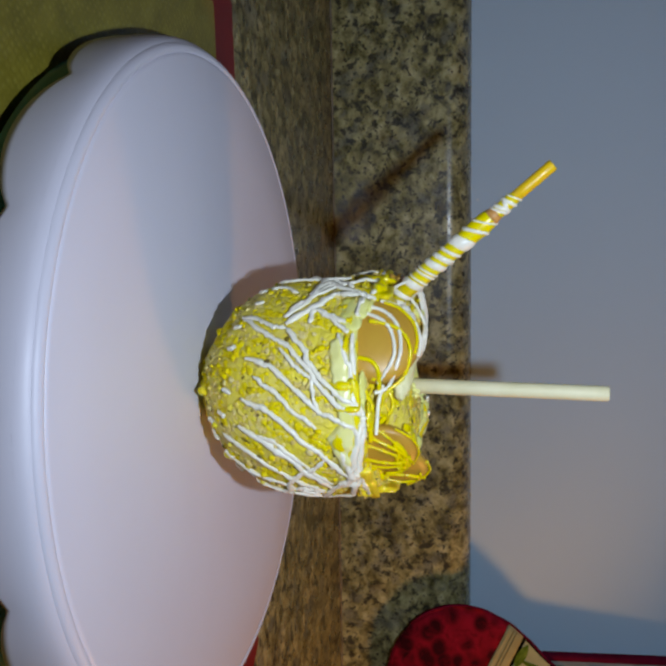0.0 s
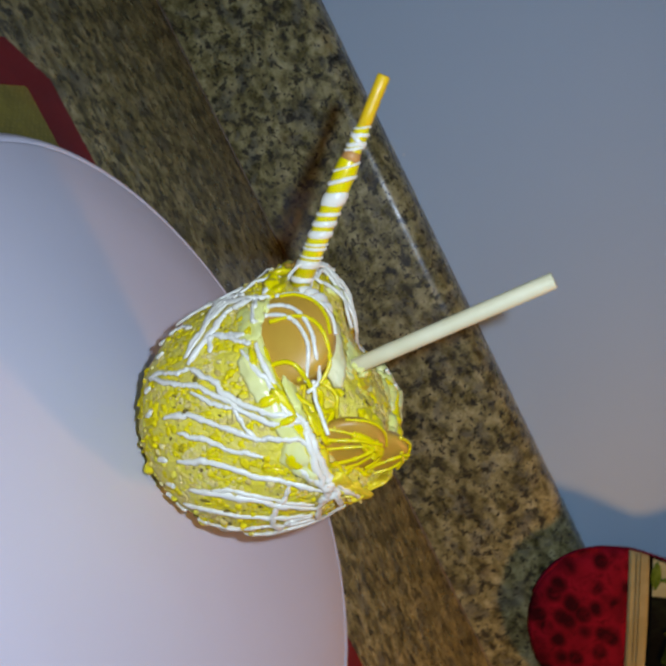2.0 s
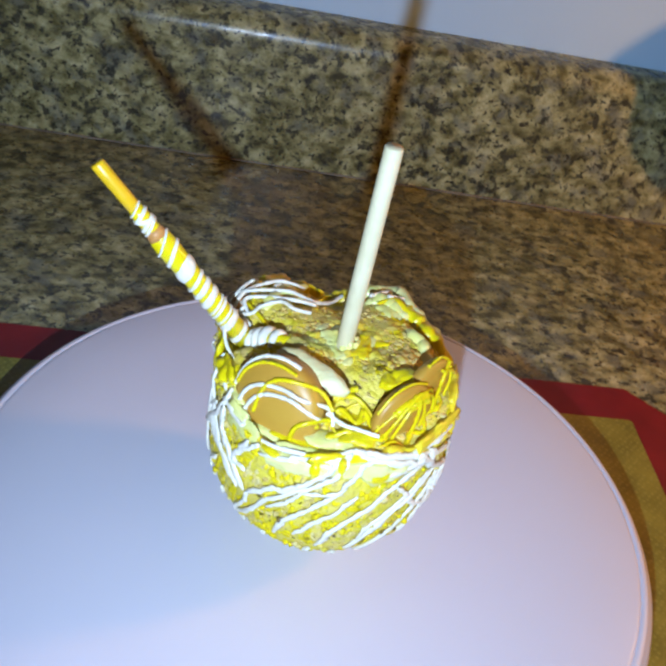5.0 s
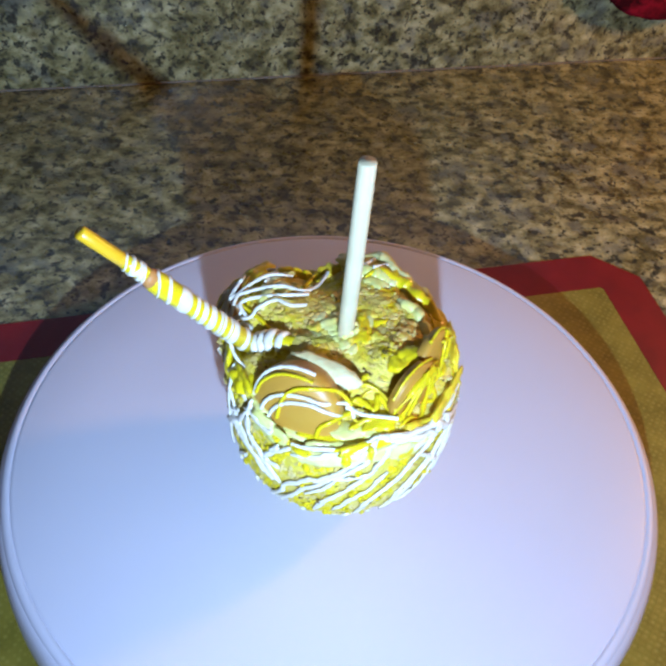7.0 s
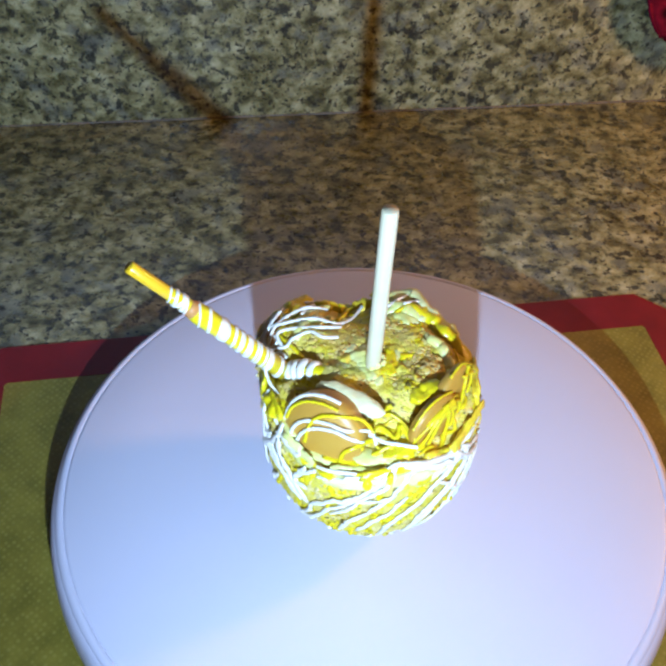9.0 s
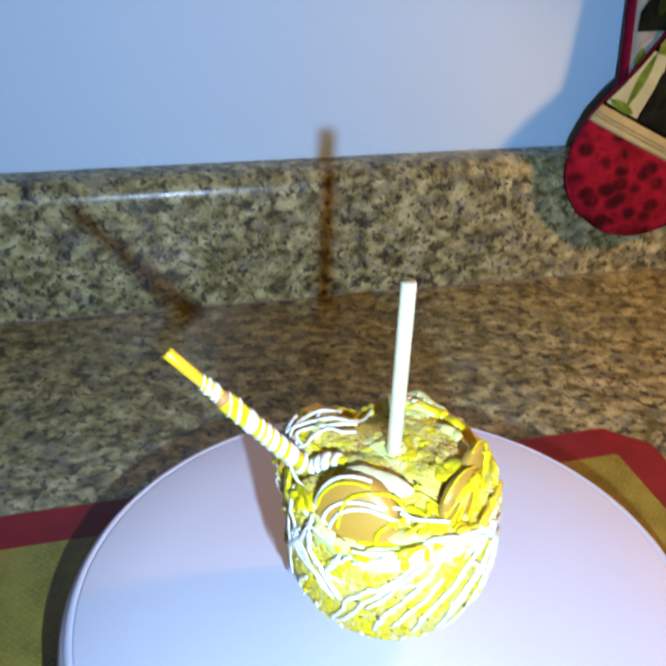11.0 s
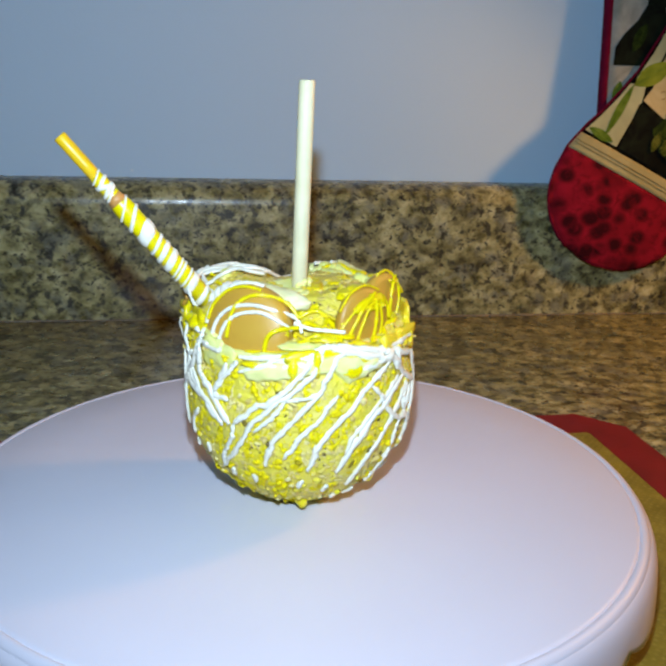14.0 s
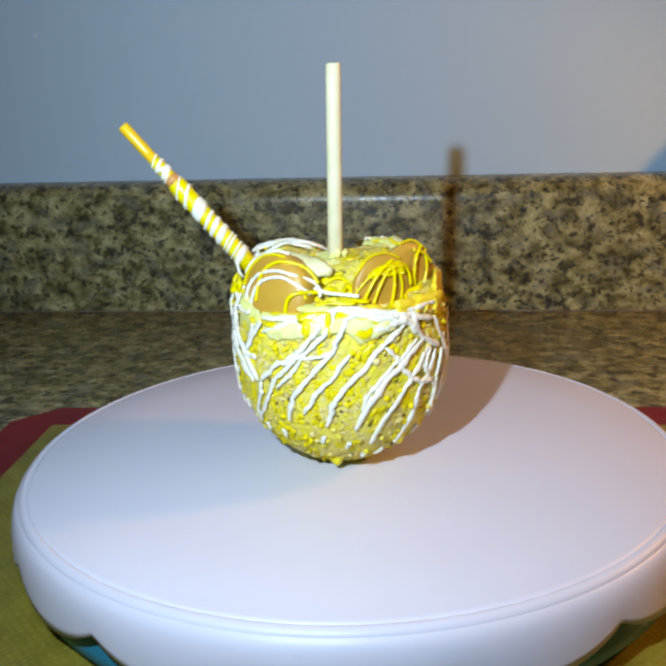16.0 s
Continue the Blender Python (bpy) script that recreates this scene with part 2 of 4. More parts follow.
def revolve(profile, center, steps=96, wave=None, cap_first=False, cap_last=False):
    """profile: (radius, z) pairs; wave(angle, k): extra (radius, z)."""
    bm = bmesh.new()
    rows = []
    for k, (r, z) in enumerate(profile):
        row = []
        for i in range(steps):
            a = math.tau * i / steps
            dr, dz = wave(a, k) if wave else (0, 0)
            row.append(bm.verts.new((center[0] + (r + dr) * math.cos(a), center[1] + (r + dr) * math.sin(a), z + dz)))
        rows.append(row)
    grid_faces(bm, rows, True)
    if cap_first:
        bm.faces.new(rows[0][::-1])
    if cap_last:
        bm.faces.new(rows[-1])
    bmesh.ops.recalc_face_normals(bm, faces=bm.faces)
    return bm


def tube(points, radii, sides=8, bm=None):
    bm = bm or bmesh.new()
    pts = [Vector(p) for p in points]
    rows = []
    up = Vector((0.13, 0.21, 1)).normalized()
    for i, p in enumerate(pts):
        d = (pts[min(i + 1, len(pts) - 1)] - pts[max(i - 1, 0)]).normalized()
        x = d.cross(up)
        if x.length < 1e-3:
            x = d.cross(Vector((1, 0, 0)))
        x.normalize()
        y = d.cross(x)
        r = radii[i] if isinstance(radii, (list, tuple)) else radii
        rows.append([bm.verts.new(p + r * (math.cos(math.tau * k / sides) * x + math.sin(math.tau * k / sides) * y)) for k in range(sides)])
    grid_faces(bm, rows, True)
    bm.faces.new(rows[0][::-1])
    bm.faces.new(rows[-1])
    bmesh.ops.recalc_face_normals(bm, faces=bm.faces)
    return bm


def blob(center, axes, sizes, rough=0.18, scale=90.0, seed=0.0, detail=4, square=1.0):
    """A lumpy ellipsoid; axes: three unit vectors, sizes: the half lengths along them."""
    bm = bmesh.new()
    bmesh.ops.create_icosphere(bm, subdivisions=detail, radius=1)
    c = Vector(center)
    for v in bm.verts:
        n = v.co.normalized()
        n = Vector([math.copysign(abs(x) ** square, x) for x in n])
        p = c + sum((axes[k] * (n[k] * sizes[k]) for k in range(3)), Vector())
        q = p + Vector((seed, seed * 1.7, 0)) * 0.01
        v.co = c + (p - c) * (1 + rough * (1.7 * noise.noise(q * scale) + 0.9 * noise.noise(q * scale * 2.3) + 0.5 * noise.noise(q * scale * 5)))
    return bm


# ---- the room ----
WALL_Y, SPLASH_Y, SPLASH_H = 0.3658, 0.3358, 0.1016
shell("wall_north", block((-1.8, WALL_Y, -0.91), (1.6, WALL_Y + 0.12, 1.52)), WALL, "pale blue-grey painted kitchen wall with tiny specks", "wall")
shell("wall_south", block((-1.8, -2.3, -0.91), (1.6, -2.2, 1.52)), ROOM, "plain cream kitchen wall closing the room", "wall")
shell("wall_east", block((1.6, -2.3, -0.91), (1.7, WALL_Y + 0.12, 1.52)), ROOM, "plain cream kitchen wall closing the room", "wall")
shell("wall_west", block((-1.9, -2.3, -0.91), (-1.8, WALL_Y + 0.12, 1.52)), ROOM, "plain cream kitchen wall closing the room", "wall")
shell("ceiling", block((-1.9, -2.3, 1.52), (1.7, WALL_Y + 0.12, 1.60)), ROOM, "plain cream kitchen ceiling", "ceiling")
shell("floor", block((-1.9, -2.3, -1.0), (1.7, WALL_Y + 0.12, -0.91)), ROOM, "plain kitchen floor below the counter", "floor")
shell("countertop", block((-1.8, -0.27, -0.91), (1.6, WALL_Y - 0.0005, 0.0), 0.004), GRANITE, "polished speckled brown and cream granite counter", "counter", True)


def splash():
    bm = bmesh.new()
    r = 0.016
    prof = [(SPLASH_Y, 0.0005)]
    for k in range(9):
        a = math.pi / 2 * k / 8
        prof.append((SPLASH_Y + r - r * math.cos(a), SPLASH_H - r + r * math.sin(a)))
    prof += [(WALL_Y - 0.0006, SPLASH_H), (WALL_Y - 0.0006, 0.0005)]
    rows = [[bm.verts.new((x, y, z)) for y, z in prof] for x in (-1.79, 1.59)]
    grid_faces(bm, rows, True)
    bm.faces.new(rows[0])
    bm.faces.new(rows[1][::-1])
    bmesh.ops.recalc_face_normals(bm, faces=bm.faces)
    return bm


sp = shell("backsplash", splash(), GRANITE, "low granite backsplash with a rounded top edge", "backsplash", True)
sp.data.set_sharp_from_angle(angle=radians(40))


def caulk():
    rng = random.Random(4)
    n = 160
    return tube([(-1.0 + 2.0 * i / n, SPLASH_Y - 0.0002, 0.0004 + 0.0003 * rng.random()) for i in range(n + 1)],
                [0.0005 + 0.0006 * rng.random() for i in range(n + 1)], 6)


shell("trim", caulk(), simple("old_caulk", (0.26, 0.23, 0.17), (0.10, 0.08, 0.05), 30, 0.5), "thin worn caulk line where backsplash meets counter", "caulk", True)


# ---- baking mat ----
def baking_mat():
    turn = radians(1.7)
    mid = Vector((0.0070, -0.0172, 0))
    hx, hy, cut, band = 0.1975, 0.1475, 0.021, 0.0248

    def ring(hx, hy, cut, z):
        pts = [(hx - cut, hy), (hx, hy - cut), (hx, -hy + cut), (hx - cut, -hy), (-hx + cut, -hy), (-hx, -hy + cut), (-hx, hy - cut), (-hx + cut, hy)]
        return [(mid.x + x * math.cos(turn) - y * math.sin(turn), mid.y + x * math.sin(turn) + y * math.cos(turn), z) for x, y in pts]

    ob = thing("baking_mat", (mid.x, mid.y, 0), "tan woven silicone baking mat with dark red border on the counter", "baking mat")
    bm = bmesh.new()
    low = [bm.verts.new(p) for p in ring(hx - band, hy - band, 0.0015, 0.0003)]
    top = [bm.verts.new(p) for p in ring(hx - band, hy - band, 0.0015, 0.0010)]
    grid_faces(bm, [low, top], True)
    bm.faces.new(top)
    bmesh.ops.recalc_face_normals(bm, faces=bm.faces)
    part("sheet", bm, MAT_TAN, ob, "tan woven sheet", smooth=False)
    bm = bmesh.new()
    rows = [[bm.verts.new(p) for p in ring(*a)] for a in ((hx - band, hy - band, 0.0015, 0.0003), (hx - band, hy - band, 0.0015, 0.00115), (hx, hy, cut, 0.00115), (hx, hy, cut, 0.0002))]
    grid_faces(bm, rows, True)
    bmesh.ops.recalc_face_normals(bm, faces=bm.faces)
    part("border", bm, MAT_RED, ob, "dark red printed border", smooth=False)


baking_mat()


# ---- cake turntable ----
TC, TOP = (0.0024, 0.0098), 0.0326
LOBES = 15


def turntable():
    ob = thing("cake_turntable", (TC[0], TC[1], 0.0015), "white lavender plastic cake turntable with scalloped skirt on the mat", "turntable")
    plate = part("plate", revolve([(0.0, TOP - 0.003), (0.0, TOP), (0.05, TOP), (0.10, TOP), (0.1258, TOP), (0.1266, TOP - 0.0002), (0.1271, TOP - 0.0005), (0.1274, TOP - 0.0009)], TC, 192), WHITE_PLASTIC, ob)
    plate.data.set_sharp_from_angle(angle=radians(25))
    rim = part("rim", revolve([(0.1270, TOP - 0.004), (0.1272, TOP - 0.0010), (0.1278, TOP - 0.0004), (0.1287, TOP - 0.0002), (0.1296, TOP - 0.0005), (0.1304, TOP - 0.0011), (0.1310, TOP - 0.0019),
                               (0.1312, TOP - 0.0026), (0.1308, TOP - 0.0045)], TC, 192), WHITE_PLASTIC, ob, "raised rounded rim")
    rim.data.set_sharp_from_angle(angle=radians(60))

    def scallop(a, k):
        u = (a / math.tau * LOBES + 0.7875) % 1.0
        drop = (math.sin(math.pi * u) ** 2 + 0.004) ** 0.29
        t = k / 13 if k <= 13 else (27 - k) / 13
        w = max(0.0, t - 0.25) / 0.75
        return 0.0008 * drop * w, -0.0092 * drop * w * w
    outer, inner = [], []
    for k in range(14):
        t = k / 13
        r = 0.1306 + 0.0037 * math.sin(math.pi / 2 * min(1.0, 1.15 * t))
        z = TOP - 0.0019 - 0.0112 * (0.3 * t + 0.7 * (1 - math.cos(math.pi / 2 * t)))
        outer.append((r, z))
        inner.append((r - 0.0022, z + 0.0003))
    part("skirt", revolve(outer + inner[::-1], TC, 360, scallop), WHITE_PLASTIC, ob, "scalloped skirt")
    part("base", revolve([(0.0, 0.0020), (0.1288, 0.0020), (0.1306, 0.0032), (0.1306, 0.0070), (0.1290, 0.0125), (0.1280, 0.0175), (0.03, 0.020), (0.03, TOP - 0.003), (0.0, TOP - 0.003)], TC, 160), TEAL_PLASTIC, ob, "teal plastic base")
    # it stands a little uneven, higher in front
    ob.matrix_basis = Matrix.Translation((TC[0], TC[1], 0.0024)) @ Vector((-0.0115, 0.0200, 1)).to_track_quat("Z", "Y").to_matrix().to_4x4()


turntable()

# ---- candy apple ----
PROFILE_Z = (0.0330, 0.0345, 0.0370, 0.0400, 0.0430, 0.0460, 0.0490, 0.0520, 0.0560, 0.0610, 0.0670, 0.0730, 0.0790, 0.0850, 0.0910, 0.0980)
PROFILE_R = (0.0060, 0.0105, 0.0150, 0.0195, 0.0238, 0.0274, 0.0302, 0.0326, 0.0350, 0.0374, 0.0391, 0.0399, 0.0402, 0.0400, 0.0396, 0.0392)
CAP_R = (0.0, 0.006, 0.012, 0.018, 0.024, 0.030, 0.034, 0.0375, 0.0392)
CAP_Z = (0.1127, 0.1127, 0.1123, 0.1112, 0.1097, 0.1080, 0.1064, 0.1027, 0.0980)


def rim_rise(az):
    """How far the coating's rim stands up round the top; az: degrees, 0 in front, 90 to the east."""
    out = 0.0
    for a, w, h in ((-130, 24, 0.0045), (-177, 12, -0.0022), (150, 22, 0.0045), (106, 18, 0.0025), (38, 22, -0.0060), (-84, 14, 0.0020), (-98, 12, -0.0050), (-38, 22, -0.0095), (-5, 18, -0.0045)):
        d = (az - a + 180) % 360 - 180
        out += h * math.exp(-(d / w) ** 2)
    return out


def swell(p):
    """Push the coating's two lobes at the back outwards."""
    r, az = math.hypot(p.x, p.y), math.degrees(math.atan2(p.x, -p.y))
    w = min(1.0, max(0.0, (p.z - 0.080) / 0.018)) * min(1.0, max(0.0, (r - 0.016) / 0.016))
    k = 1.0
    for a, width, h in ((-132, 24, 0.27), (154, 22, 0.18)):
        d = (az - a + 180) % 360 - 180
        k += h * w * math.exp(-(d / width) ** 2)
    return Vector((p.x * k, p.y * k, p.z))


def crown(r, az):
    """The height of the apple's top at a radius and azimuth."""
    a = radians(az)
    x, y = r * math.sin(a), -r * math.cos(a)
    fill = sum(h * math.exp(-((x - cx) ** 2 + (y - cy) ** 2) / 0.0075 ** 2) for cx, cy, h in ((0.0125, -0.0150, 0.0065), (0.0200, -0.0060, 0.0040), (-0.0140, -0.0120, 0.0055), (-0.0200, 0.0005, 0.0034), (0.0170, 0.0100, 0.0026), (0.0000, 0.0150, 0.0014)))
    return fill + float(np.interp(r, CAP_R, CAP_Z)) + rim_rise(az) * float(np.interp(r, (0.008, 0.018, 0.026, 0.034, 0.0375, 0.0392), (0, 0.35, 1, 1, 0.55, 0.05)))


def skin(az, z, out=0.0):
    """A place on the apple's side or shoulder, by azimuth and height before the rim's rise."""
    a = radians(az)
    if z <= PROFILE_Z[-1]:
        r, h = float(np.interp(z, PROFILE_Z, PROFILE_R)) + out, z
    else:
        r = float(np.interp(z, CAP_Z[::-1], CAP_R[::-1]))
        h = crown(r, az) + 0.7 * out
        r += 0.7 * out
    return swell(Vector((r * math.sin(a), -r * math.cos(a), h)))


def apple_body():
    bm = bmesh.new()
    rows = []
    side = [0.0326 + (0.098 - 0.0326) * k / 40 for k in range(41)]
    top = [0.0392 * (1 - k / 34) for k in range(1, 34)]
    for kind, value in [("side", z) for z in side] + [("top", r) for r in top]:
        row = []
        for i in range(180):
            az = i * 2 - 180
            r, z = (float(np.interp(value, PROFILE_Z, PROFILE_R)), value) if kind == "side" else (value, crown(value, az))
            p = Vector((r * math.sin(radians(az)), -r * math.cos(radians(az)), z))
            out = Vector((p.x, p.y, 0)).normalized() if kind == "side" else Vector((0, 0, 1))
            p = swell(p)
            row.append(bm.verts.new(p + out * (0.0008 * noise.noise(p * 130) + 0.0005 * noise.noise(p * 420))))
        rows.append(row)
    grid_faces(bm, rows, True)
    bm.faces.new(rows[0])
    bm.faces.new(rows[-1])
    bmesh.ops.recalc_face_normals(bm, faces=bm.faces)
    return bm


def facing(p):
    """The way out of the apple at a place on its side."""
    return Vector((p.x / 0.0016, p.y / 0.0016, (p.z - 0.075) / 0.0021)).normalized()


def chips(count, seed, place, size, material, flat, rounds=1, broken=0.45):
    """Broken crumbs, joined: many small chips that lie on the surface; flat: their thickness to their width; broken: how uneven they are."""
    rng = np.random.default_rng(seed)
    ball = bmesh.new()
    bmesh.ops.create_icosphere(ball, subdivisions=rounds, radius=1)
    corners = np.array([v.co[:] for v in ball.verts])
    quads = np.array([[v.index for v in f.verts] for f in ball.faces])
    ball.free()
    size_of = len(corners)
    verts, faces = [], []
    for i in range(count):
        p, n = place(rng)
        n = (n + Vector(rng.uniform(-0.35, 0.35, 3))).normalized()
        m = np.array((n.to_track_quat("Z", "Y").to_matrix() @ Euler((0, 0, rng.uniform(0, math.tau))).to_matrix()))
        s = (size[0] + (size[1] - size[0]) * rng.random() ** 2) * rng.uniform(0.6, 1.15, 3) * np.array((1, 1, flat))
        c = corners * (1 - broken * rng.random((size_of, 1))) * s * 0.56
        verts.append(c @ m.T + np.array(p))
        faces.append(quads + size_of * i)
    me = bpy.data.meshes.new("crumb_coating")
    me.from_pydata(np.concatenate(verts).tolist(), [], np.concatenate(faces).tolist())
    me.materials.append(material)
    if rounds > 1:
        me.polygons.foreach_set("use_smooth", [True] * len(me.polygons))
    return me


def on_side(rng):
    while True:
        az, z = rng.uniform(-180, 180), 0.0345 + 0.067 * rng.random()
        if not (-36 < az < 40 and 0.0935 < z < 0.1005):
            break
    p = skin(az, z, 0.0001 - 0.0004 * rng.random())
    return p, facing(p)


def strewn(rng):
    p = skin(rng.uniform(-180, 180), 0.0350 + 0.062 * rng.random(), 0.0006)
    return p, facing(p)


def in_bowl(rng):
    r, az = 0.040 * math.sqrt(rng.random()), rng.uniform(-180, 180)
    return swell(Vector((r * math.sin(radians(az)), -r * math.cos(radians(az)), crown(r, az) + 0.0004 * rng.random() - 0.0003))), Vector((0, 0, 1))


def strand(az0, z0, az1, z1, radius, seed, wiggle, out):
    """A thread of candy melt laid over the side from one place to another, thinning out towards its end."""
    n = max(12, int(abs(az1 - az0) / 1.3 + abs(z1 - z0) * 700))
    pts, radii = [], []
    for i in range(n + 1):
        t = i / n
        s = noise.noise(Vector((t * n * 0.12, seed * 7.3, 0.0))) + 0.5 * noise.noise(Vector((t * n * 0.42, seed * 5.3, 3.0)))
        s2 = noise.noise(Vector((t * n * 0.14, seed * 3.1, 9.0)))
        az = az0 + (az1 - az0) * t + wiggle * 2.2 * s
        z = z0 + (z1 - z0) * t + wiggle * 0.0013 * s2
        pts.append(skin(az, min(z, 0.1075), out))
        end = min(1.0, 0.45 + 4.0 * min(t, 1 - t)) * (1.12 - 0.38 * t)
        radii.append(radius * (0.95 + 0.55 * noise.noise(Vector((t * n * 0.2, seed, 5.0))) + 0.40 * noise.noise(Vector((t * n * 0.7, seed, 8.0)))) * end)
    bm = tube(pts, radii, 7)
    bm.verts.ensure_lookup_table()
    for i, p in enumerate(pts):
        face = Vector((p.x, p.y, 0.0)).normalized()
        for k in range(7):
            w = bm.verts[i * 7 + k].co - p
            bm.verts[i * 7 + k].co = p + w - face * (w.dot(face) * 0.4)
    return bm


AX = (Vector((1, 0, 0)), Vector((0, 1, 0)), Vector((0, 0, 1)))
apple = thing("candy_apple", (0, 0, 0.0330), "candy apple coated in crumbs with yellow and white drizzle", "candy apple")
flesh = part("coated_apple", apple_body(), GLAZE, apple, "apple under caramel glaze")
for name, me in (("crumb_coating", chips(5200, 3, on_side, (0.0014, 0.0038), CRUMB, 0.24, 2, 0.30)), ("fine_crumb_coating", chips(4600, 4, on_side, (0.0008, 0.0018), FINE_CRUMB, 0.55)),
                 ("stray_crumb_coating", chips(300, 9, strewn, (0.0016, 0.0032), CRUMB, 0.8, 2, 0.4)), ("crumb_topping", chips(3400, 5, in_bowl, (0.0012, 0.0036), BOWL_CRUMB, 0.24, 2, 0.35)),
                 ("fine_crumb_topping", chips(2600, 6, in_bowl, (0.0008, 0.0018), FINE_CRUMB, 0.6))):
    ob = new(name, me)
    ob.parent = apple
    ob.matrix_parent_inverse = apple.matrix_basis.inverted()
    tagged(ob, "tan biscuit and yellow candy crumbs", kind="stuff")



def spline(places, steps):
    """Points along a smooth line through a few places."""
    pts = [Vector(p) for p in places]
    pts = [pts[0] * 2 - pts[1]] + pts + [pts[-1] * 2 - pts[-2]]
    out = []
    for a, b, c, d in zip(pts, pts[1:], pts[2:], pts[3:]):
        out += [0.5 * (2 * b + (c - a) * (k / steps) + (2 * a - 5 * b + 4 * c - d) * (k / steps) ** 2 + (3 * b - a - 3 * c + d) * (k / steps) ** 3) for k in range(steps)]
    return out + [pts[-2]]


drizzled = itertools.count(1)


def drizzle(width, *places, material=None, out=0.0011, name="white_thread"):
    """A trail of melt over the side through places given by azimuth and height; width in tenths of a millimetre."""
    seed = next(drizzled) * 1.37
    line = spline([(az, z * 1000, 0) for az, z in places], 14)
    pts, radii = [], []
    for i, q in enumerate(line):
        t = i / (len(line) - 1)
        az = q.x + 1.3 * noise.noise(Vector((i * 0.14, seed, 0.0))) + 0.8 * noise.noise(Vector((i * 0.5, seed, 3.0)))
        z = min(0.1075, q.y / 1000 + 0.0008 * noise.noise(Vector((i * 0.2, seed, 9.0))))
        pts.append(skin(az, z, out + 0.0008 * min(1.0, max(0.0, (z - 0.090) / 0.008))))
        swellings = 1.0 + 0.45 * noise.noise(Vector((i * 0.18, seed, 5.0))) + 0.45 * noise.noise(Vector((i * 0.62, seed, 8.0)))
        radii.append(width * 1e-4 * swellings * min(1.0, 0.5 + 5.0 * t, 0.5 + 6.0 * (1 - t)))
    bm = tube(pts, radii, 8)
    bm.verts.ensure_lookup_table()
    for i, p in enumerate(pts):
        face = Vector((p.x, p.y, 0.0)).normalized()
        for k in range(8):
            w = bm.verts[i * 8 + k].co - p
            bm.verts[i * 8 + k].co = p + w - face * (w.dot(face) * 0.35)
    part(name, bm, material or WHITE_MELT, apple)


def melt_sheet(name, places, thick, material, seed):
    """A poured sheet of melt over the shoulder; places: azimuth, lower and upper edge."""
    bm = bmesh.new()
    az0, az1 = places[0][0], places[-1][0]
    rows = []
    for i in range(61):
        t = i / 60
        az = az0 + (az1 - az0) * t
        lo = float(np.interp(az, [p[0] for p in places], [p[1] for p in places])) + 0.0010 * noise.noise(Vector((t * 12, seed, 0))) + 0.0006 * noise.noise(Vector((t * 34, seed, 2)))
        hi = float(np.interp(az, [p[0] for p in places], [p[2] for p in places])) + 0.0005 * noise.noise(Vector((t * 9, seed, 5)))
        row = []
        for k in range(13):
            q = k / 12
            lift = thick * (1 - abs(2 * q - 1) ** 5) * min(1.0, 10 * t, 10 * (1 - t)) * (1 + 0.35 * noise.noise(Vector((t * 16, q * 3, seed)))) - 0.0006
            row.append(bm.verts.new(skin(az, lo + (hi - lo) * q, lift)))
        rows.append(row)
    grid_faces(bm, rows, False)
    bmesh.ops.recalc_face_normals(bm, faces=bm.faces)
    part(name, bm, material, apple)


melt_sheet("melt_smear", ((-40, 0.0935, 0.0945), (-33, 0.0918, 0.0970), (-26, 0.0908, 0.0990), (-12, 0.0930, 0.1010), (-2, 0.0945, 0.1020), (9, 0.0948, 0.1020), (15, 0.0902, 0.1010), (26, 0.0934, 0.1000), (40, 0.0950, 0.0990)), 0.0026, PALE_MELT, 1.0)
# long trails down the front
drizzle(9, (3, 0.1040), (-7, 0.0952), (-18, 0.0867), (-29, 0.0819), (-40, 0.0748))
drizzle(8, (-40, 0.0748), (-40, 0.0710), (-47, 0.0630), (-50, 0.0565))
drizzle(9, (3, 0.1010), (-2, 0.0952), (-13, 0.0877), (-27, 0.0791), (-35, 0.0699), (-48, 0.0575))
drizzle(7, (-15, 0.0864), (-8, 0.0868), (3, 0.0886))
drizzle(7, (-14, 0.0862), (-18, 0.0817), (-28, 0.0743))
drizzle(9, (17, 0.1026), (7, 0.0980), (3, 0.0908), (-5, 0.0836), (-19, 0.0720), (-24, 0.0615))
drizzle(8, (10, 0.0877), (5, 0.0835), (-5, 0.0744), (-15, 0.0656))
drizzle(10, (40, 0.0969), (26, 0.0895), (15, 0.0815), (4, 0.0729), (-3, 0.0605))
drizzle(12, (51, 0.0897), (37, 0.0821), (23, 0.0730), (12, 0.0585))
drizzle(8, (47, 0.0900), (35, 0.0838), (21, 0.0750), (15, 0.0660))
drizzle(9, (55, 0.0860), (46, 0.0791), (36, 0.0697), (27, 0.0607), (23, 0.0505))
drizzle(9, (63, 0.0836), (50, 0.0720), (46, 0.0625), (44, 0.0520))
drizzle(9, (68, 0.0830), (63, 0.0689), (64, 0.0580))
drizzle(9, (28, 0.0892), (34, 0.0840), (39, 0.0787), (48, 0.0740), (60, 0.0730))
drizzle(8, (58, 0.0860), (52, 0.0800), (56, 0.0740), (62, 0.0690))
drizzle(8, (72, 0.0880), (74, 0.0780), (70, 0.0690), (71, 0.0610))
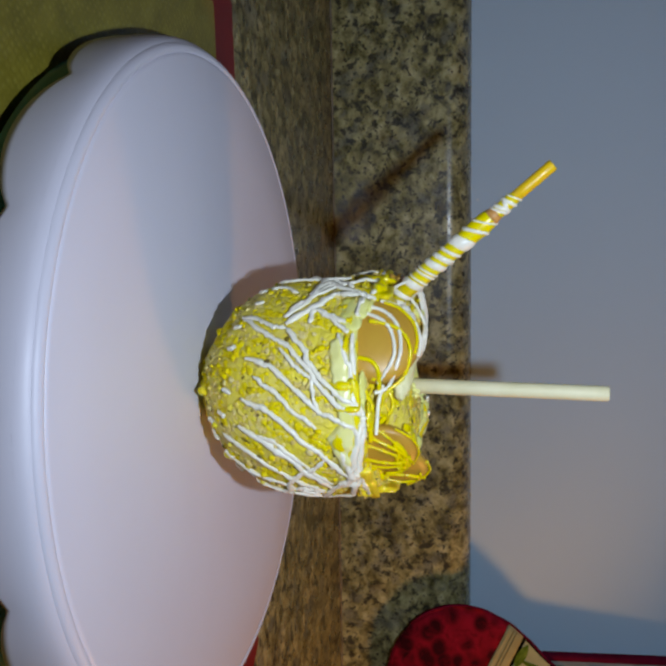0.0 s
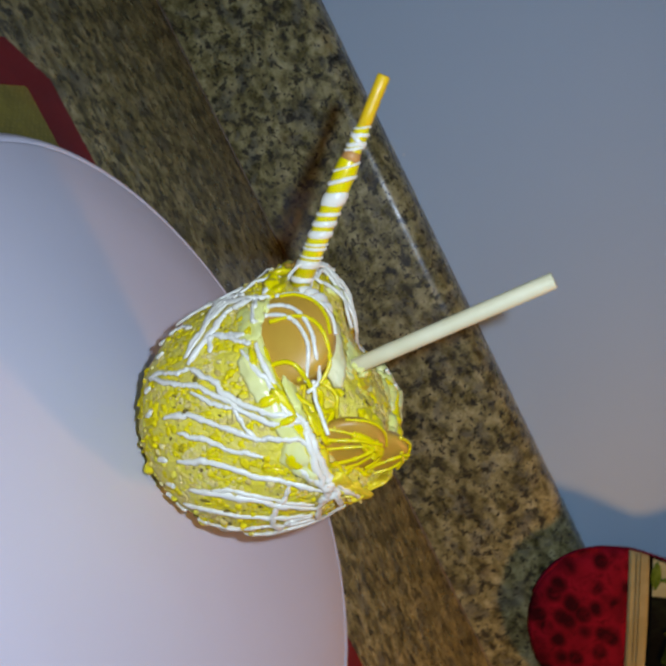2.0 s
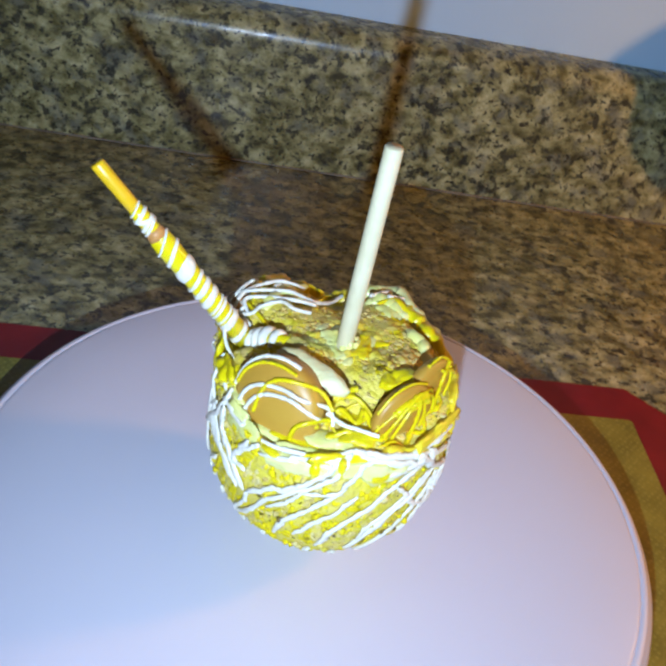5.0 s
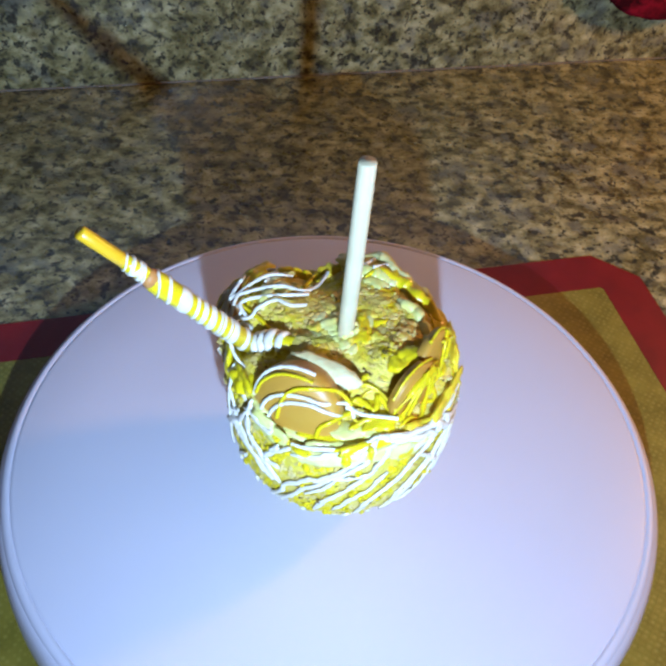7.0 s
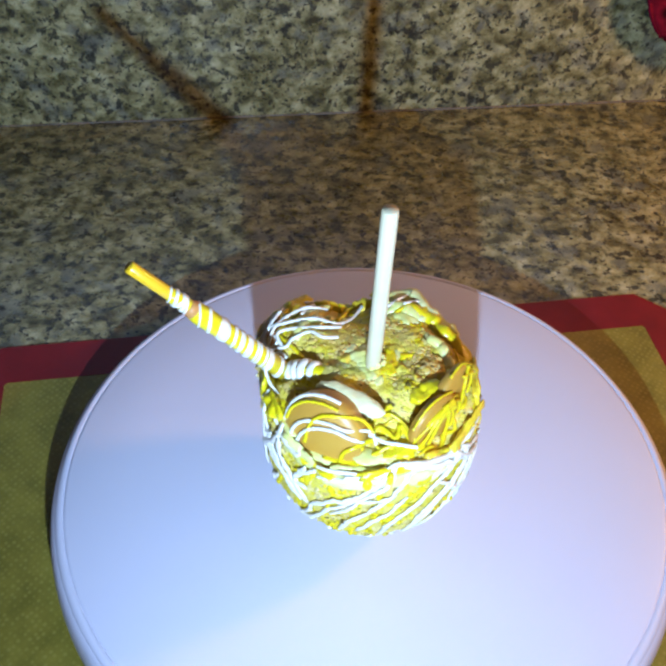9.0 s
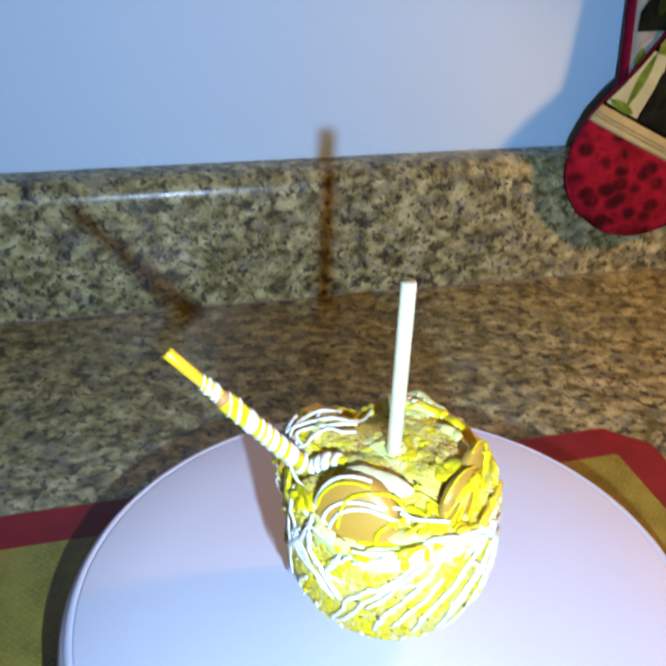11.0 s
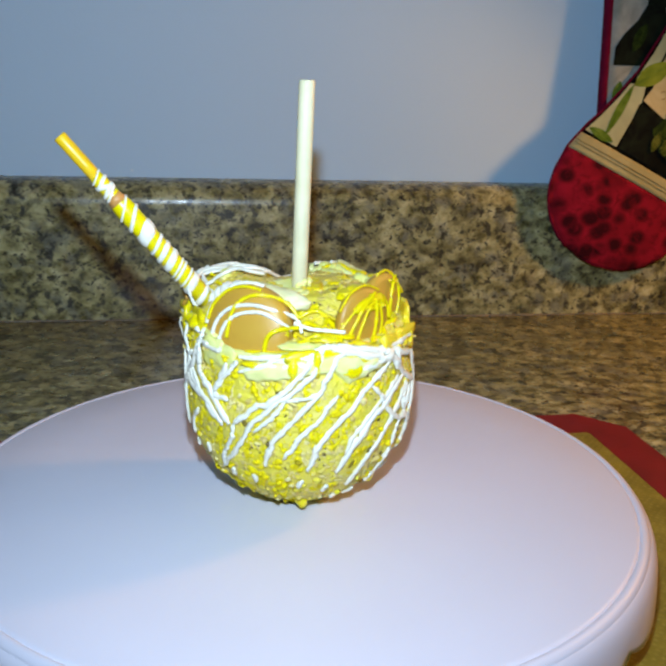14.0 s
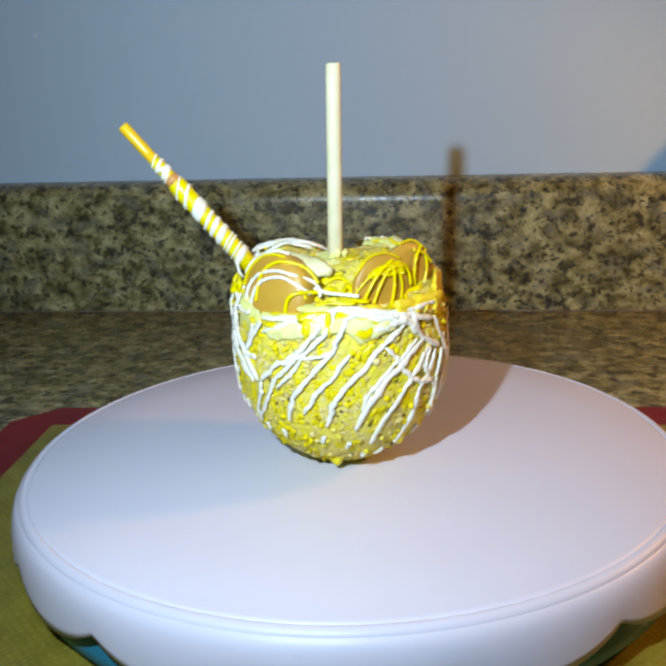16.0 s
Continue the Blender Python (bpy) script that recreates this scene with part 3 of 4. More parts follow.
# the thick bundle along the shoulder
drizzle(10, (-37, 0.0985), (-24, 0.1012), (-6, 0.1034), (3, 0.1048), (11, 0.1042), (29, 0.1028), (45, 0.1019), (64, 0.0995))
drizzle(9, (-37, 0.0938), (-24, 0.0974), (-12, 0.0998), (-4, 0.1016), (3, 0.1042))
drizzle(13, (4, 0.1046), (15, 0.1032), (31, 0.1014), (42, 0.0972))
drizzle(12, (8, 0.1036), (27, 0.0985), (40, 0.0969), (50, 0.0906))
drizzle(10, (43, 0.1004), (50, 0.0906), (66, 0.0843))
drizzle(10, (20, 0.0950), (30, 0.0968), (42, 0.0985), (58, 0.0955))
# crossing trails on the west side
drizzle(9, (-84, 0.0835), (-60, 0.0817), (-45, 0.0745))
drizzle(8, (-86, 0.0920), (-80, 0.0790), (-82, 0.0650))
drizzle(9, (-64, 0.0985), (-75, 0.0860), (-86, 0.0773))
drizzle(9, (-77, 0.0955), (-72, 0.0870), (-57, 0.0805), (-45, 0.0739))
drizzle(10, (-43, 0.0959), (-47, 0.0900), (-50, 0.0842), (-42, 0.0834))
drizzle(9, (-71, 0.0955), (-78, 0.0870), (-62, 0.0809))
drizzle(11, (-95, 0.0990), (-80, 0.1020), (-67, 0.1010))
drizzle(12, (-64, 0.1035), (-63, 0.0980), (-62, 0.0894), (-53, 0.0845), (-41, 0.0751))
drizzle(9, (-48, 0.0872), (-42, 0.0936), (-37, 0.0968))
drizzle(8, (-63, 0.0758), (-70, 0.0700), (-73, 0.0640))
SIDE_THREADS = (
    (-88, 0.1040, -62, 0.0830, 8), (88, 0.0950, 70, 0.0680, 7), (98, 0.0920, 80, 0.0620, 7), (60, 0.0960, 84, 0.0760, 7), (112, 0.0980, 92, 0.0580, 7), (130, 0.0960, 108, 0.0600, 7),
    (158, 0.1000, 122, 0.0660, 7), (200, 0.1010, 164, 0.0650, 7), (-128, 0.1020, -160, 0.0660, 7), (-106, 0.0980, -134, 0.0640, 7))
for a0, z0, a1, z1, w in SIDE_THREADS:
    drizzle(w, (a0, z0), (a0 * 0.55 + a1 * 0.45, z0 * 0.5 + z1 * 0.5), (a1, z1))
for a, z in ((-44, 0.0555), (-31, 0.0545), (-6, 0.0536), (9, 0.0510), (23, 0.0434), (36, 0.0445), (44, 0.0500), (-72, 0.0610), (58, 0.0520), (75, 0.0560), (-58, 0.0620)):
    drizzle(8, (a, z + 0.0018), (a - 1.0, z - 0.0018))
rng = random.Random(11)
for k in range(30):
    a0, z0 = -180 + 360 * (k + rng.random()) / 30, rng.uniform(0.086, 0.106)
    drop = rng.uniform(0.018, 0.045)
    part("yellow_thread", strand(a0, z0, a0 - drop * rng.uniform(500, 950), z0 - drop, rng.uniform(7, 13) * 1e-4, k + 100, 1.8, -0.0003), YELLOW_MELT, apple)
for k in range(14):
    a0, z0 = rng.uniform(-180, 180), rng.uniform(0.098, 0.108)
    part("yellow_thread", strand(a0, z0, a0 + rng.uniform(25, 60), z0 + rng.uniform(-0.005, 0.004), rng.uniform(9, 16) * 1e-4, k + 170, 1.5, 0.0), YELLOW_MELT, apple)


def side_axes(az):
    a = radians(az)
    return (Vector((math.cos(a), math.sin(a), 0)), Vector((math.sin(a), -math.cos(a), 0)), Vector((0, 0, 1)))


# smears of melt on the shoulder: azimuth, height, half width, half height, material
for k, (a, z, w, h, m) in enumerate(((-11, 0.0962, 0.0013, 0.0042, YELLOW_MELT), (0, 0.0968, 0.0011, 0.0036, YELLOW_MELT), (17, 0.0952, 0.0040, 0.0022, YELLOW_MELT), (-31, 0.0968, 0.0030, 0.0009, YELLOW_MELT), (5, 0.1015, 0.0120, 0.0028, YELLOW_MELT), (-52, 0.0990, 0.0070, 0.0050, CREAM_MELT),
                                     (-76, 0.1020, 0.0060, 0.0060, YELLOW_MELT), (52, 0.1015, 0.0110, 0.0045, ORANGE_MELT), (82, 0.1030, 0.0080, 0.0060, ORANGE_MELT),
                                     (24, 0.1030, 0.0080, 0.0026, ORANGE_MELT), (-100, 0.1010, 0.0070, 0.0060, YELLOW_MELT), (-2, 0.0400, 0.0022, 0.0020, YELLOW_MELT),
                                     (-14, 0.1030, 0.0090, 0.0016, CREAM_MELT),
                                     (70, 0.0600, 0.0018, 0.0022, YELLOW_MELT), (48, 0.0500, 0.0018, 0.0022, YELLOW_MELT))):
    part("melt_smear", blob(skin(a, z, 0.0006 if z < 0.0975 and -35 < a < 38 else -0.0004), side_axes(a), (w * 1.15, 0.0016, h * 1.15), 0.30, 150, k * 3.1), m, apple)

# lumps standing round the rim: azimuth, radius, lift, half sizes along, across, up, material
for k, (a, r, z, sx, sy, sz, m) in enumerate(((-140, 0.0340, -0.001, 0.0085, 0.0045, 0.0045, YELLOW_MELT), (-110, 0.0350, 0.0, 0.0065, 0.0045, 0.0060, MILK_CHOC),
                                              (-142, 0.0280, 0.000, 0.0070, 0.0028, 0.0045, CREAM_MELT), (-168, 0.0330, -0.001, 0.0065, 0.0040, 0.0040, YELLOW_MELT),
                                              (176, 0.0340, 0.000, 0.0045, 0.0035, 0.0042, ORANGE_MELT), (160, 0.0310, 0.000, 0.0070, 0.0040, 0.0042, CREAM_MELT),
                                              (142, 0.0300, -0.001, 0.0065, 0.0045, 0.0042, YELLOW_MELT), (122, 0.0325, 0.000, 0.0070, 0.0045, 0.0040, CREAM_MELT),
                                              (100, 0.0345, -0.001, 0.0070, 0.0045, 0.0040, YELLOW_MELT), (150, 0.0240, -0.001, 0.0055, 0.0040, 0.0030, CREAM_MELT),
                                              (-42, 0.0350, 0.001, 0.0080, 0.0032, 0.0018, CREAM_MELT), (-20, 0.0335, 0.0, 0.0090, 0.0040, 0.0018, YELLOW_MELT),
                                              (-3, 0.0320, 0.0, 0.0090, 0.0046, 0.0020, CREAM_MELT), (12, 0.0310, 0.0, 0.0080, 0.0045, 0.0018, YELLOW_MELT), (-62, 0.0360, 0.0, 0.0060, 0.0030, 0.0020, CREAM_MELT),
                                              (2, 0.0245, 0.0, 0.0070, 0.0030, 0.0016, YELLOW_MELT), (-90, 0.0365, -0.002, 0.0050, 0.0035, 0.0030, CREAM_MELT), (-78, 0.0370, 0.000, 0.0050, 0.0040, 0.0045, YELLOW_MELT))):
    ax = side_axes(a)
    part("rim_lump", blob(swell(ax[1] * r + Vector((0, 0, crown(r, a) + z))), ax, (sx * 1.05, sy * 0.95, sz * 0.62), 0.28, 170, k * 2.3 + 40), m, apple)
for k, (p, sx) in enumerate((((0.004, -0.002, 0.1124), 0.0065), ((-0.003, 0.003, 0.1122), 0.0055), ((0.008, 0.004, 0.1121), 0.0050), ((0.001, 0.007, 0.1121), 0.0050), ((0.0150, -0.0170, 0.1150), 0.0050))):
    part("glaze_lump", blob(p, AX, (sx, sx * 0.8, 0.0022), 0.45, 220, k + 77), CREAM_MELT if k % 2 else YELLOW_MELT, apple, "pale yellow candy lump")


def loop(points, radius, seed, material, name="white_thread", owner=None):
    """A free thread through a few places, smoothed and slightly uneven."""
    pts = [Vector(p) for p in points]
    pts = [pts[0]] + pts + [pts[-1]]
    out = []
    for i in range(1, len(pts) - 2):
        a, b, c, d = pts[i - 1:i + 3]
        for k in range(10):
            t = k / 10
            out.append(0.5 * ((2 * b) + (c - a) * t + (2 * a - 5 * b + 4 * c - d) * t * t + (3 * b - a - 3 * c + d) * t ** 3))
    out.append(pts[-2])
    radii = [radius * (1 + 0.4 * noise.noise(Vector((i * 0.5, seed, 2.0)))) for i in range(len(out))]
    return part(name, tube(out, radii, 7), material, owner or apple)


def rim_at(az, r, up):
    a = radians(az)
    return swell(Vector((r * math.sin(a), -r * math.cos(a), crown(r, az) + up)))


def rim_loop(*places, up=0.0026, radius=0.00068, material=WHITE_MELT, name="white_thread"):
    """A thread over the top through places given by azimuth and radius."""
    seed = next(drizzled)
    loop([rim_at(az, r, up + 0.0006 * math.sin(2.1 * i + seed)) for i, (az, r) in enumerate(places)], radius, seed, material, name)


# loops over the west lobe, from its outer edge inwards
rim_loop((-112, 0.0385), (-121, 0.0398), (-128, 0.0380), (-136, 0.0385), (-143, 0.0345))
rim_loop((-118, 0.0392), (-121, 0.0352), (-124, 0.0310), (-132, 0.0278), (-139, 0.0250), (-149, 0.0212), (-170, 0.0262), (-180, 0.0315))
rim_loop((-112, 0.0310), (-117, 0.0322), (-122, 0.0293), (-129, 0.0242), (-138, 0.0207), (-150, 0.0199))
rim_loop((-112, 0.0355), (-111, 0.0303), (-117, 0.0279), (-124, 0.0238), (-124, 0.0200), (-136, 0.0170))
rim_loop((-110, 0.0362), (-115, 0.0320), (-122, 0.0360), (-130, 0.0350))
rim_loop((-104, 0.0352), (-112, 0.0392), (-122, 0.0366), (-132, 0.0335))
rim_loop((-136, 0.0288), (-150, 0.0330), (-162, 0.0365), (-172, 0.0370), (-178, 0.0350))
rim_loop((-176, 0.0345), (178, 0.0368), (174, 0.0390))
rim_loop((-100, 0.0385), (-108, 0.0330), (-106, 0.0300))
rim_loop((-108, 0.0345), (-116, 0.0365), (-126, 0.0340), (-140, 0.0360), (-152, 0.0350), up=0.0032)
rim_loop((-106, 0.0375), (-118, 0.0340), (-128, 0.0312), (-142, 0.0300), (-154, 0.0290), up=0.0030)
# and over the east lobe
rim_loop((162, 0.0250), (154, 0.0300), (149, 0.0355), (142, 0.0372))
rim_loop((151, 0.0270), (143, 0.0320), (134, 0.0345), (127, 0.0330), (120, 0.0345))
rim_loop((128, 0.0340), (122, 0.0372), (116, 0.0375))
rim_loop((112, 0.0365), (106, 0.0372))
rim_loop((160, 0.0345), (152, 0.0385), (142, 0.0388))
for k in range(10):
    a0 = 95 + k * 17
    loop([rim_at(a0 + 26 * t, 0.036 - 0.006 * t * (k % 3), 0.0012 + 0.001 * math.sin(8 * t + k)) for t in (0, 0.33, 0.66, 1.0)], 0.0008, k + 25, YELLOW_MELT, "yellow_thread")


def chocolate(place, az, elev, radius, thick):
    """A domed round of milk chocolate that faces outwards; returns its face as a function, and the object."""
    a, e = radians(az), radians(elev)
    n = Vector((math.sin(a) * math.cos(e), -math.cos(a) * math.cos(e), math.sin(e)))
    x = Vector((math.cos(a), math.sin(a), 0))
    y = n.cross(x)
    m = Matrix((x, y, n)).transposed().to_4x4()
    m.translation = place
    prof = [(0.0, -thick), (radius * 0.86, -thick), (radius * 0.93, -thick * 0.9), (radius, -thick * 0.25), (radius * 0.985, 0.0), (radius * 0.94, thick * 0.16), (radius * 0.8, thick * 0.33), (radius * 0.5, thick * 0.5), (radius * 0.2, thick * 0.56), (0.0, thick * 0.57)]
    bm = revolve(prof, (0, 0), 56)
    bmesh.ops.remove_doubles(bm, verts=bm.verts, dist=1e-6)
    bm.transform(m)
    ob = part("chocolate_round", bm, MILK_CHOC, apple, "domed milk chocolate round")

    def over(u, v, lift=0.0006):
        q = math.hypot(u, v)
        h = float(np.interp(q, (0, 0.2, 0.5, 0.8, 0.94, 1.0, 1.08), (0.57, 0.56, 0.5, 0.33, 0.16, -0.1, -0.6))) * thick
        return m @ Vector((u * radius, v * radius, h + lift))
    return over, ob


left_round, left_ob = chocolate((-0.0210, -0.0226, 0.1048), -35, 12, 0.0152, 0.0075)
for k, (w, m, pts) in enumerate((
        (7, WHITE_MELT, ((-0.74, -0.60), (-0.69, -0.12), (-0.54, 0.22), (-0.24, 0.46), (0.21, 0.57), (0.60, 0.54), (1.00, 0.40), (1.20, 0.10))),
        (7, WHITE_MELT, ((-0.50, -0.30), (-0.36, 0.08), (-0.08, 0.33), (0.37, 0.44), (0.70, 0.37), (1.02, 0.15))),
        (7, WHITE_MELT, ((-0.96, 0.00), (-0.92, 0.30), (-0.80, 0.59), (-0.54, 0.85), (-0.13, 1.00), (0.27, 0.98))),
        (7, YELLOW_MELT, ((-0.30, -0.20), (-0.24, 0.35), (-0.02, 0.67), (0.37, 0.80), (0.78, 0.70), (1.10, 0.40))),
        (8, YELLOW_MELT, ((0.58, -0.60), (0.64, -0.10), (0.83, 0.12), (1.10, 0.20))),
        (6, YELLOW_MELT, ((-0.90, 0.10), (-0.80, 0.45), (-0.50, 0.78), (-0.10, 0.92), (0.30, 0.90))))):
    start = ([skin(-66, 0.0985, 0.0016), skin(-57, 0.0995, 0.0020)], [skin(-60, 0.0985, 0.0016), skin(-48, 0.0985, 0.0022)])[k] if k < 2 else []
    loop(start + [left_round(u, v) for u, v in pts], w * 1e-4, k + 50, m, "white_thread" if m is WHITE_MELT else "yellow_thread", left_ob)
right_round, right_ob = chocolate((0.0178, -0.0240, 0.1072), 37, 1, 0.0118, 0.0034)
back_round, back_ob = chocolate((0.0262, -0.0134, 0.1092), 45, 1, 0.0120, 0.0034)
TANGLE = (
    (right_round, ((-1.06, -0.57), (-0.99, -0.05), (-0.53, 0.46), (0.20, 0.77), (0.80, 0.62), (0.95, 0.36))),
    (right_round, ((-0.53, -0.57), (-0.33, 0.0), (-0.07, 0.41), (0.1, 0.6))),
    (right_round, ((0.04, -0.80), (0.20, -0.15), (0.26, 0.46), (0.2, 0.7))),
    (right_round, ((0.53, -0.41), (0.57, 0.05), (0.46, 0.57))),
    (right_round, ((-0.53, 0.41), (0.20, 0.57), (0.53, 0.67), (0.86, 0.41), (0.92, 0.0))),
    (right_round, ((-0.85, -0.55), (-0.65, 0.05), (-0.25, 0.55), (0.25, 0.85))),
    (right_round, ((-0.95, 0.45), (-0.50, 0.92), (0.10, 1.04), (0.70, 0.80))),
    (back_round, ((-0.30, 1.0), (0.30, 1.02), (0.80, 0.65))),
    (back_round, ((0.54, 0.85), (0.15, 0.57), (0.02, -0.15), (0.26, -0.56))),
    (back_round, ((0.60, 0.70), (0.66, 0.20), (0.50, -0.30))),
    (back_round, ((0.90, 0.30), (0.55, 0.62), (0.10, 0.80))))
for k, (over, pts) in enumerate(TANGLE):
    loop([over(u, v, 0.0006 + 0.0003 * (k % 3)) for u, v in pts], (4.8 + 0.8 * (k % 3)) * 1e-4, k + 70, YELLOW_MELT, "yellow_thread", right_ob if over is right_round else back_ob)
for k, pts in enumerate((((-0.55, 0.42), (-0.20, 0.62), (0.15, 0.66), (0.50, 0.60), (0.62, 0.40)), ((-0.15, 0.50), (0.12, 0.42), (0.38, 0.46)), ((0.05, 0.78), (0.30, 0.70), (0.55, 0.72)))):
    loop([right_round(u, v, 0.0004) for u, v in pts], (12 - 2 * k) * 1e-4, k + 90, YELLOW_MELT, "yellow_thread", right_ob)
# threads strung between the two chocolates, over the crumbs
rng = random.Random(77)
for k in range(7):
    t = (k + rng.uniform(-0.35, 0.35)) / 6
    r = 0.0335 - 0.0135 * t
    mid = [rim_at(az + rng.uniform(-5, 5), r + rng.uniform(-0.0035, 0.0035), rng.uniform(0.0004, 0.0018)) for az in (-18 + 6 * t, -8, 2, 11 + 3 * t)]
    ends = ([left_round(0.98, -0.45 + 0.75 * t)] if k % 3 else []), ([right_round(-0.95, -0.65 + 0.9 * t)] if k % 2 else [])
    loop(ends[0] + mid + ends[1], rng.uniform(5e-4, 11e-4), k + 130, (YELLOW_MELT, YELLOW_MELT, ORANGE_MELT)[k % 3], "yellow_thread")
for k in range(6):
    t = k / 5
    loop([right_round(-0.7 + 1.3 * t, -0.75 - 0.1 * (k % 2)), skin(24 + 40 * t, 0.1020, 0.001), skin(22 + 42 * t, 0.0985 - 0.002 * (k % 2), 0.0006)], 10e-4, k + 150, ORANGE_MELT, "yellow_thread")
slab_x = Vector((0.0200, -0.0120, -0.0030)).normalized()
slab_z = Vector((-0.22, -0.60, 0.75)).normalized()
part("cream_slab", blob((-0.0118, -0.0158, 0.1142), (slab_x, slab_z.cross(slab_x).normalized(), slab_z), (0.0128, 0.0042, 0.0028), 0.13, 150, 4.0, 4, 0.85), simple("pale_cream_candy", (0.72, 0.68, 0.38), (0.66, 0.60, 0.27), 140, 0.55, 0.5, 420, 0.001), apple, "pale cream crumbly candy slab")
loop([(-0.006, -0.0270, 0.1080), (-0.001, -0.0300, 0.1070), (0.003, -0.0310, 0.1068), (0.010, -0.0330, 0.1066)], 7e-4, 140, WHITE_MELT)


def curl(a0, a1, r0, r1, up, thick, seed, material):
    """A ridge of set candy that stands along the rim."""
    pts, radii = [], []
    for i in range(31):
        t = i / 30
        w = noise.noise(Vector((t * 4, seed, 1.0)))
        pts.append(rim_at(a0 + (a1 - a0) * t, r0 + (r1 - r0) * t + 0.0018 * w, up * math.sin(math.pi * t) ** 0.5 + 0.0016 * noise.noise(Vector((t * 6, seed, 4.0)))))
        radii.append(thick * (0.45 + 0.55 * math.sin(math.pi * t) ** 0.5) * (1 + 0.45 * noise.noise(Vector((t * 9, seed, 7.0)))))
    bm = tube(pts, radii, 14)
    for v in bm.verts:
        q = v.co * 420
        v.co += Vector((noise.noise(q), noise.noise(q + Vector((9, 0, 0))), noise.noise(q + Vector((0, 9, 0))))) * 0.0004
    part("candy_curl", bm, material, apple)


curl(-104, -158, 0.0385, 0.0382, 0.0010, 0.0021, 1.0, YELLOW_MELT)
curl(-118, -156, 0.0270, 0.0250, 0.0004, 0.0022, 2.0, CREAM_MELT)
curl(-106, -132, 0.0340, 0.0330, -0.0004, 0.0020, 8.0, PRETZEL)
curl(-146, -170, 0.0350, 0.0330, 0.0020, 0.0022, 3.0, YELLOW_MELT)
curl(170, 118, 0.0310, 0.0340, 0.0006, 0.0032, 4.0, PALE_MELT)
curl(164, 132, 0.0260, 0.0280, -0.0008, 0.0030, 9.0, CREAM_MELT)
curl(150, 96, 0.0275, 0.0350, 0.0010, 0.0026, 5.0, YELLOW_MELT)
curl(120, 70, 0.0240, 0.0280, 0.0005, 0.0022, 6.0, CREAM_MELT)
rng = random.Random(21)
for k in range(44):
    a, r, m = rng.uniform(-180, 180), 0.0035 + 0.008 * rng.random(), (CREAM_MELT, PALE_MELT, GLAZE)[k % 3]
    if -70 < a < -10 and r > 0.010:
        continue
    z = rng.uniform(0.0018, 0.0036)
    part("candy_lump", blob(rim_at(a, r, -0.0004), AX, (z, z * 0.9, z * 0.4), 0.4, 330, k + 300, 3), m, apple)
# a loose loop of white thread beside the pretzel stick's foot
loop([(-0.0335, -0.0060, 0.1040), (-0.0378, -0.0020, 0.1085), (-0.0392, 0.0030, 0.1130), (-0.0360, 0.0075, 0.1160)], 6e-4, 160, WHITE_MELT)

# the paper stick through the core
base, tip = Vector((-0.0012, -0.001, 0.104)), Vector((0, 0, 0.1833))
stick = part("stick", tube([base.lerp(tip, t) for t in (0, 0.3, 0.6, 0.9, 0.995, 1.0)], [0.00275, 0.00275, 0.00275, 0.00275, 0.0027, 0.0024], 28), PAPER, apple, "cream paper stick")
for k in range(9):
    a = k * 2.4
    z = 0.1130 + 0.0011 * (k % 3)
    part("crumb_on_stick", blob((0.0029 * math.cos(a), 0.0029 * math.sin(a), z), AX, (0.0011, 0.0011, 0.0015), 0.4, 400, k), CREAM_MELT, apple)

# ---- dipped pretzel stick pushed in beside it ----
rod = thing("pretzel_stick", (-0.0322, 0.0052, 0.1063), "yellow stick wrapped in white candy melt, stuck in the apple", "pretzel stick")
tip = Vector((-0.0799, 0.0034, 0.1632))
foot = Vector((-0.0322, 0.0052, 0.1063))
axis = (foot - tip).normalized()
length = (foot - tip).length
sx = axis.cross(Vector((0, 0, 1))).normalized()
sy = axis.cross(sx)
part("bare_end", tube([tip + axis * s for s in (0, 0.0004, 0.006, 0.012, 0.020)], [0.0019, 0.00215, 0.00215, 0.00215, 0.0021], 20), STRAW_YELLOW, rod, "plain yellow stick end")
prof = ((0.0165, 0.0021), (0.019, 0.0025), (0.023, 0.0025), (0.0265, 0.0026), (0.0290, 0.0035), (0.032, 0.0037), (0.038, 0.0035), (0.046, 0.0033), (0.056, 0.0034), (length, 0.0034))
core = part("core", tube([tip + axis * s for s, r in prof], [r for s, r in prof], 20), YELLOW_MELT, rod, "yellow candy melt coat")
part("bare_band", tube([tip + axis * s for s in (0.0250, 0.0262, 0.0280)], [0.0026, 0.0028, 0.0033], 18), PRETZEL, rod, "bare baked band")
bend = [foot + axis * -0.001, foot + axis * 0.003, Vector((-0.0262, 0.0018, 0.1098)), Vector((-0.0185, -0.0035, 0.1128))]
buried = part("buried_end", tube(bend, [0.0034, 0.0033, 0.0032, 0.0030], 18), YELLOW_MELT, rod)


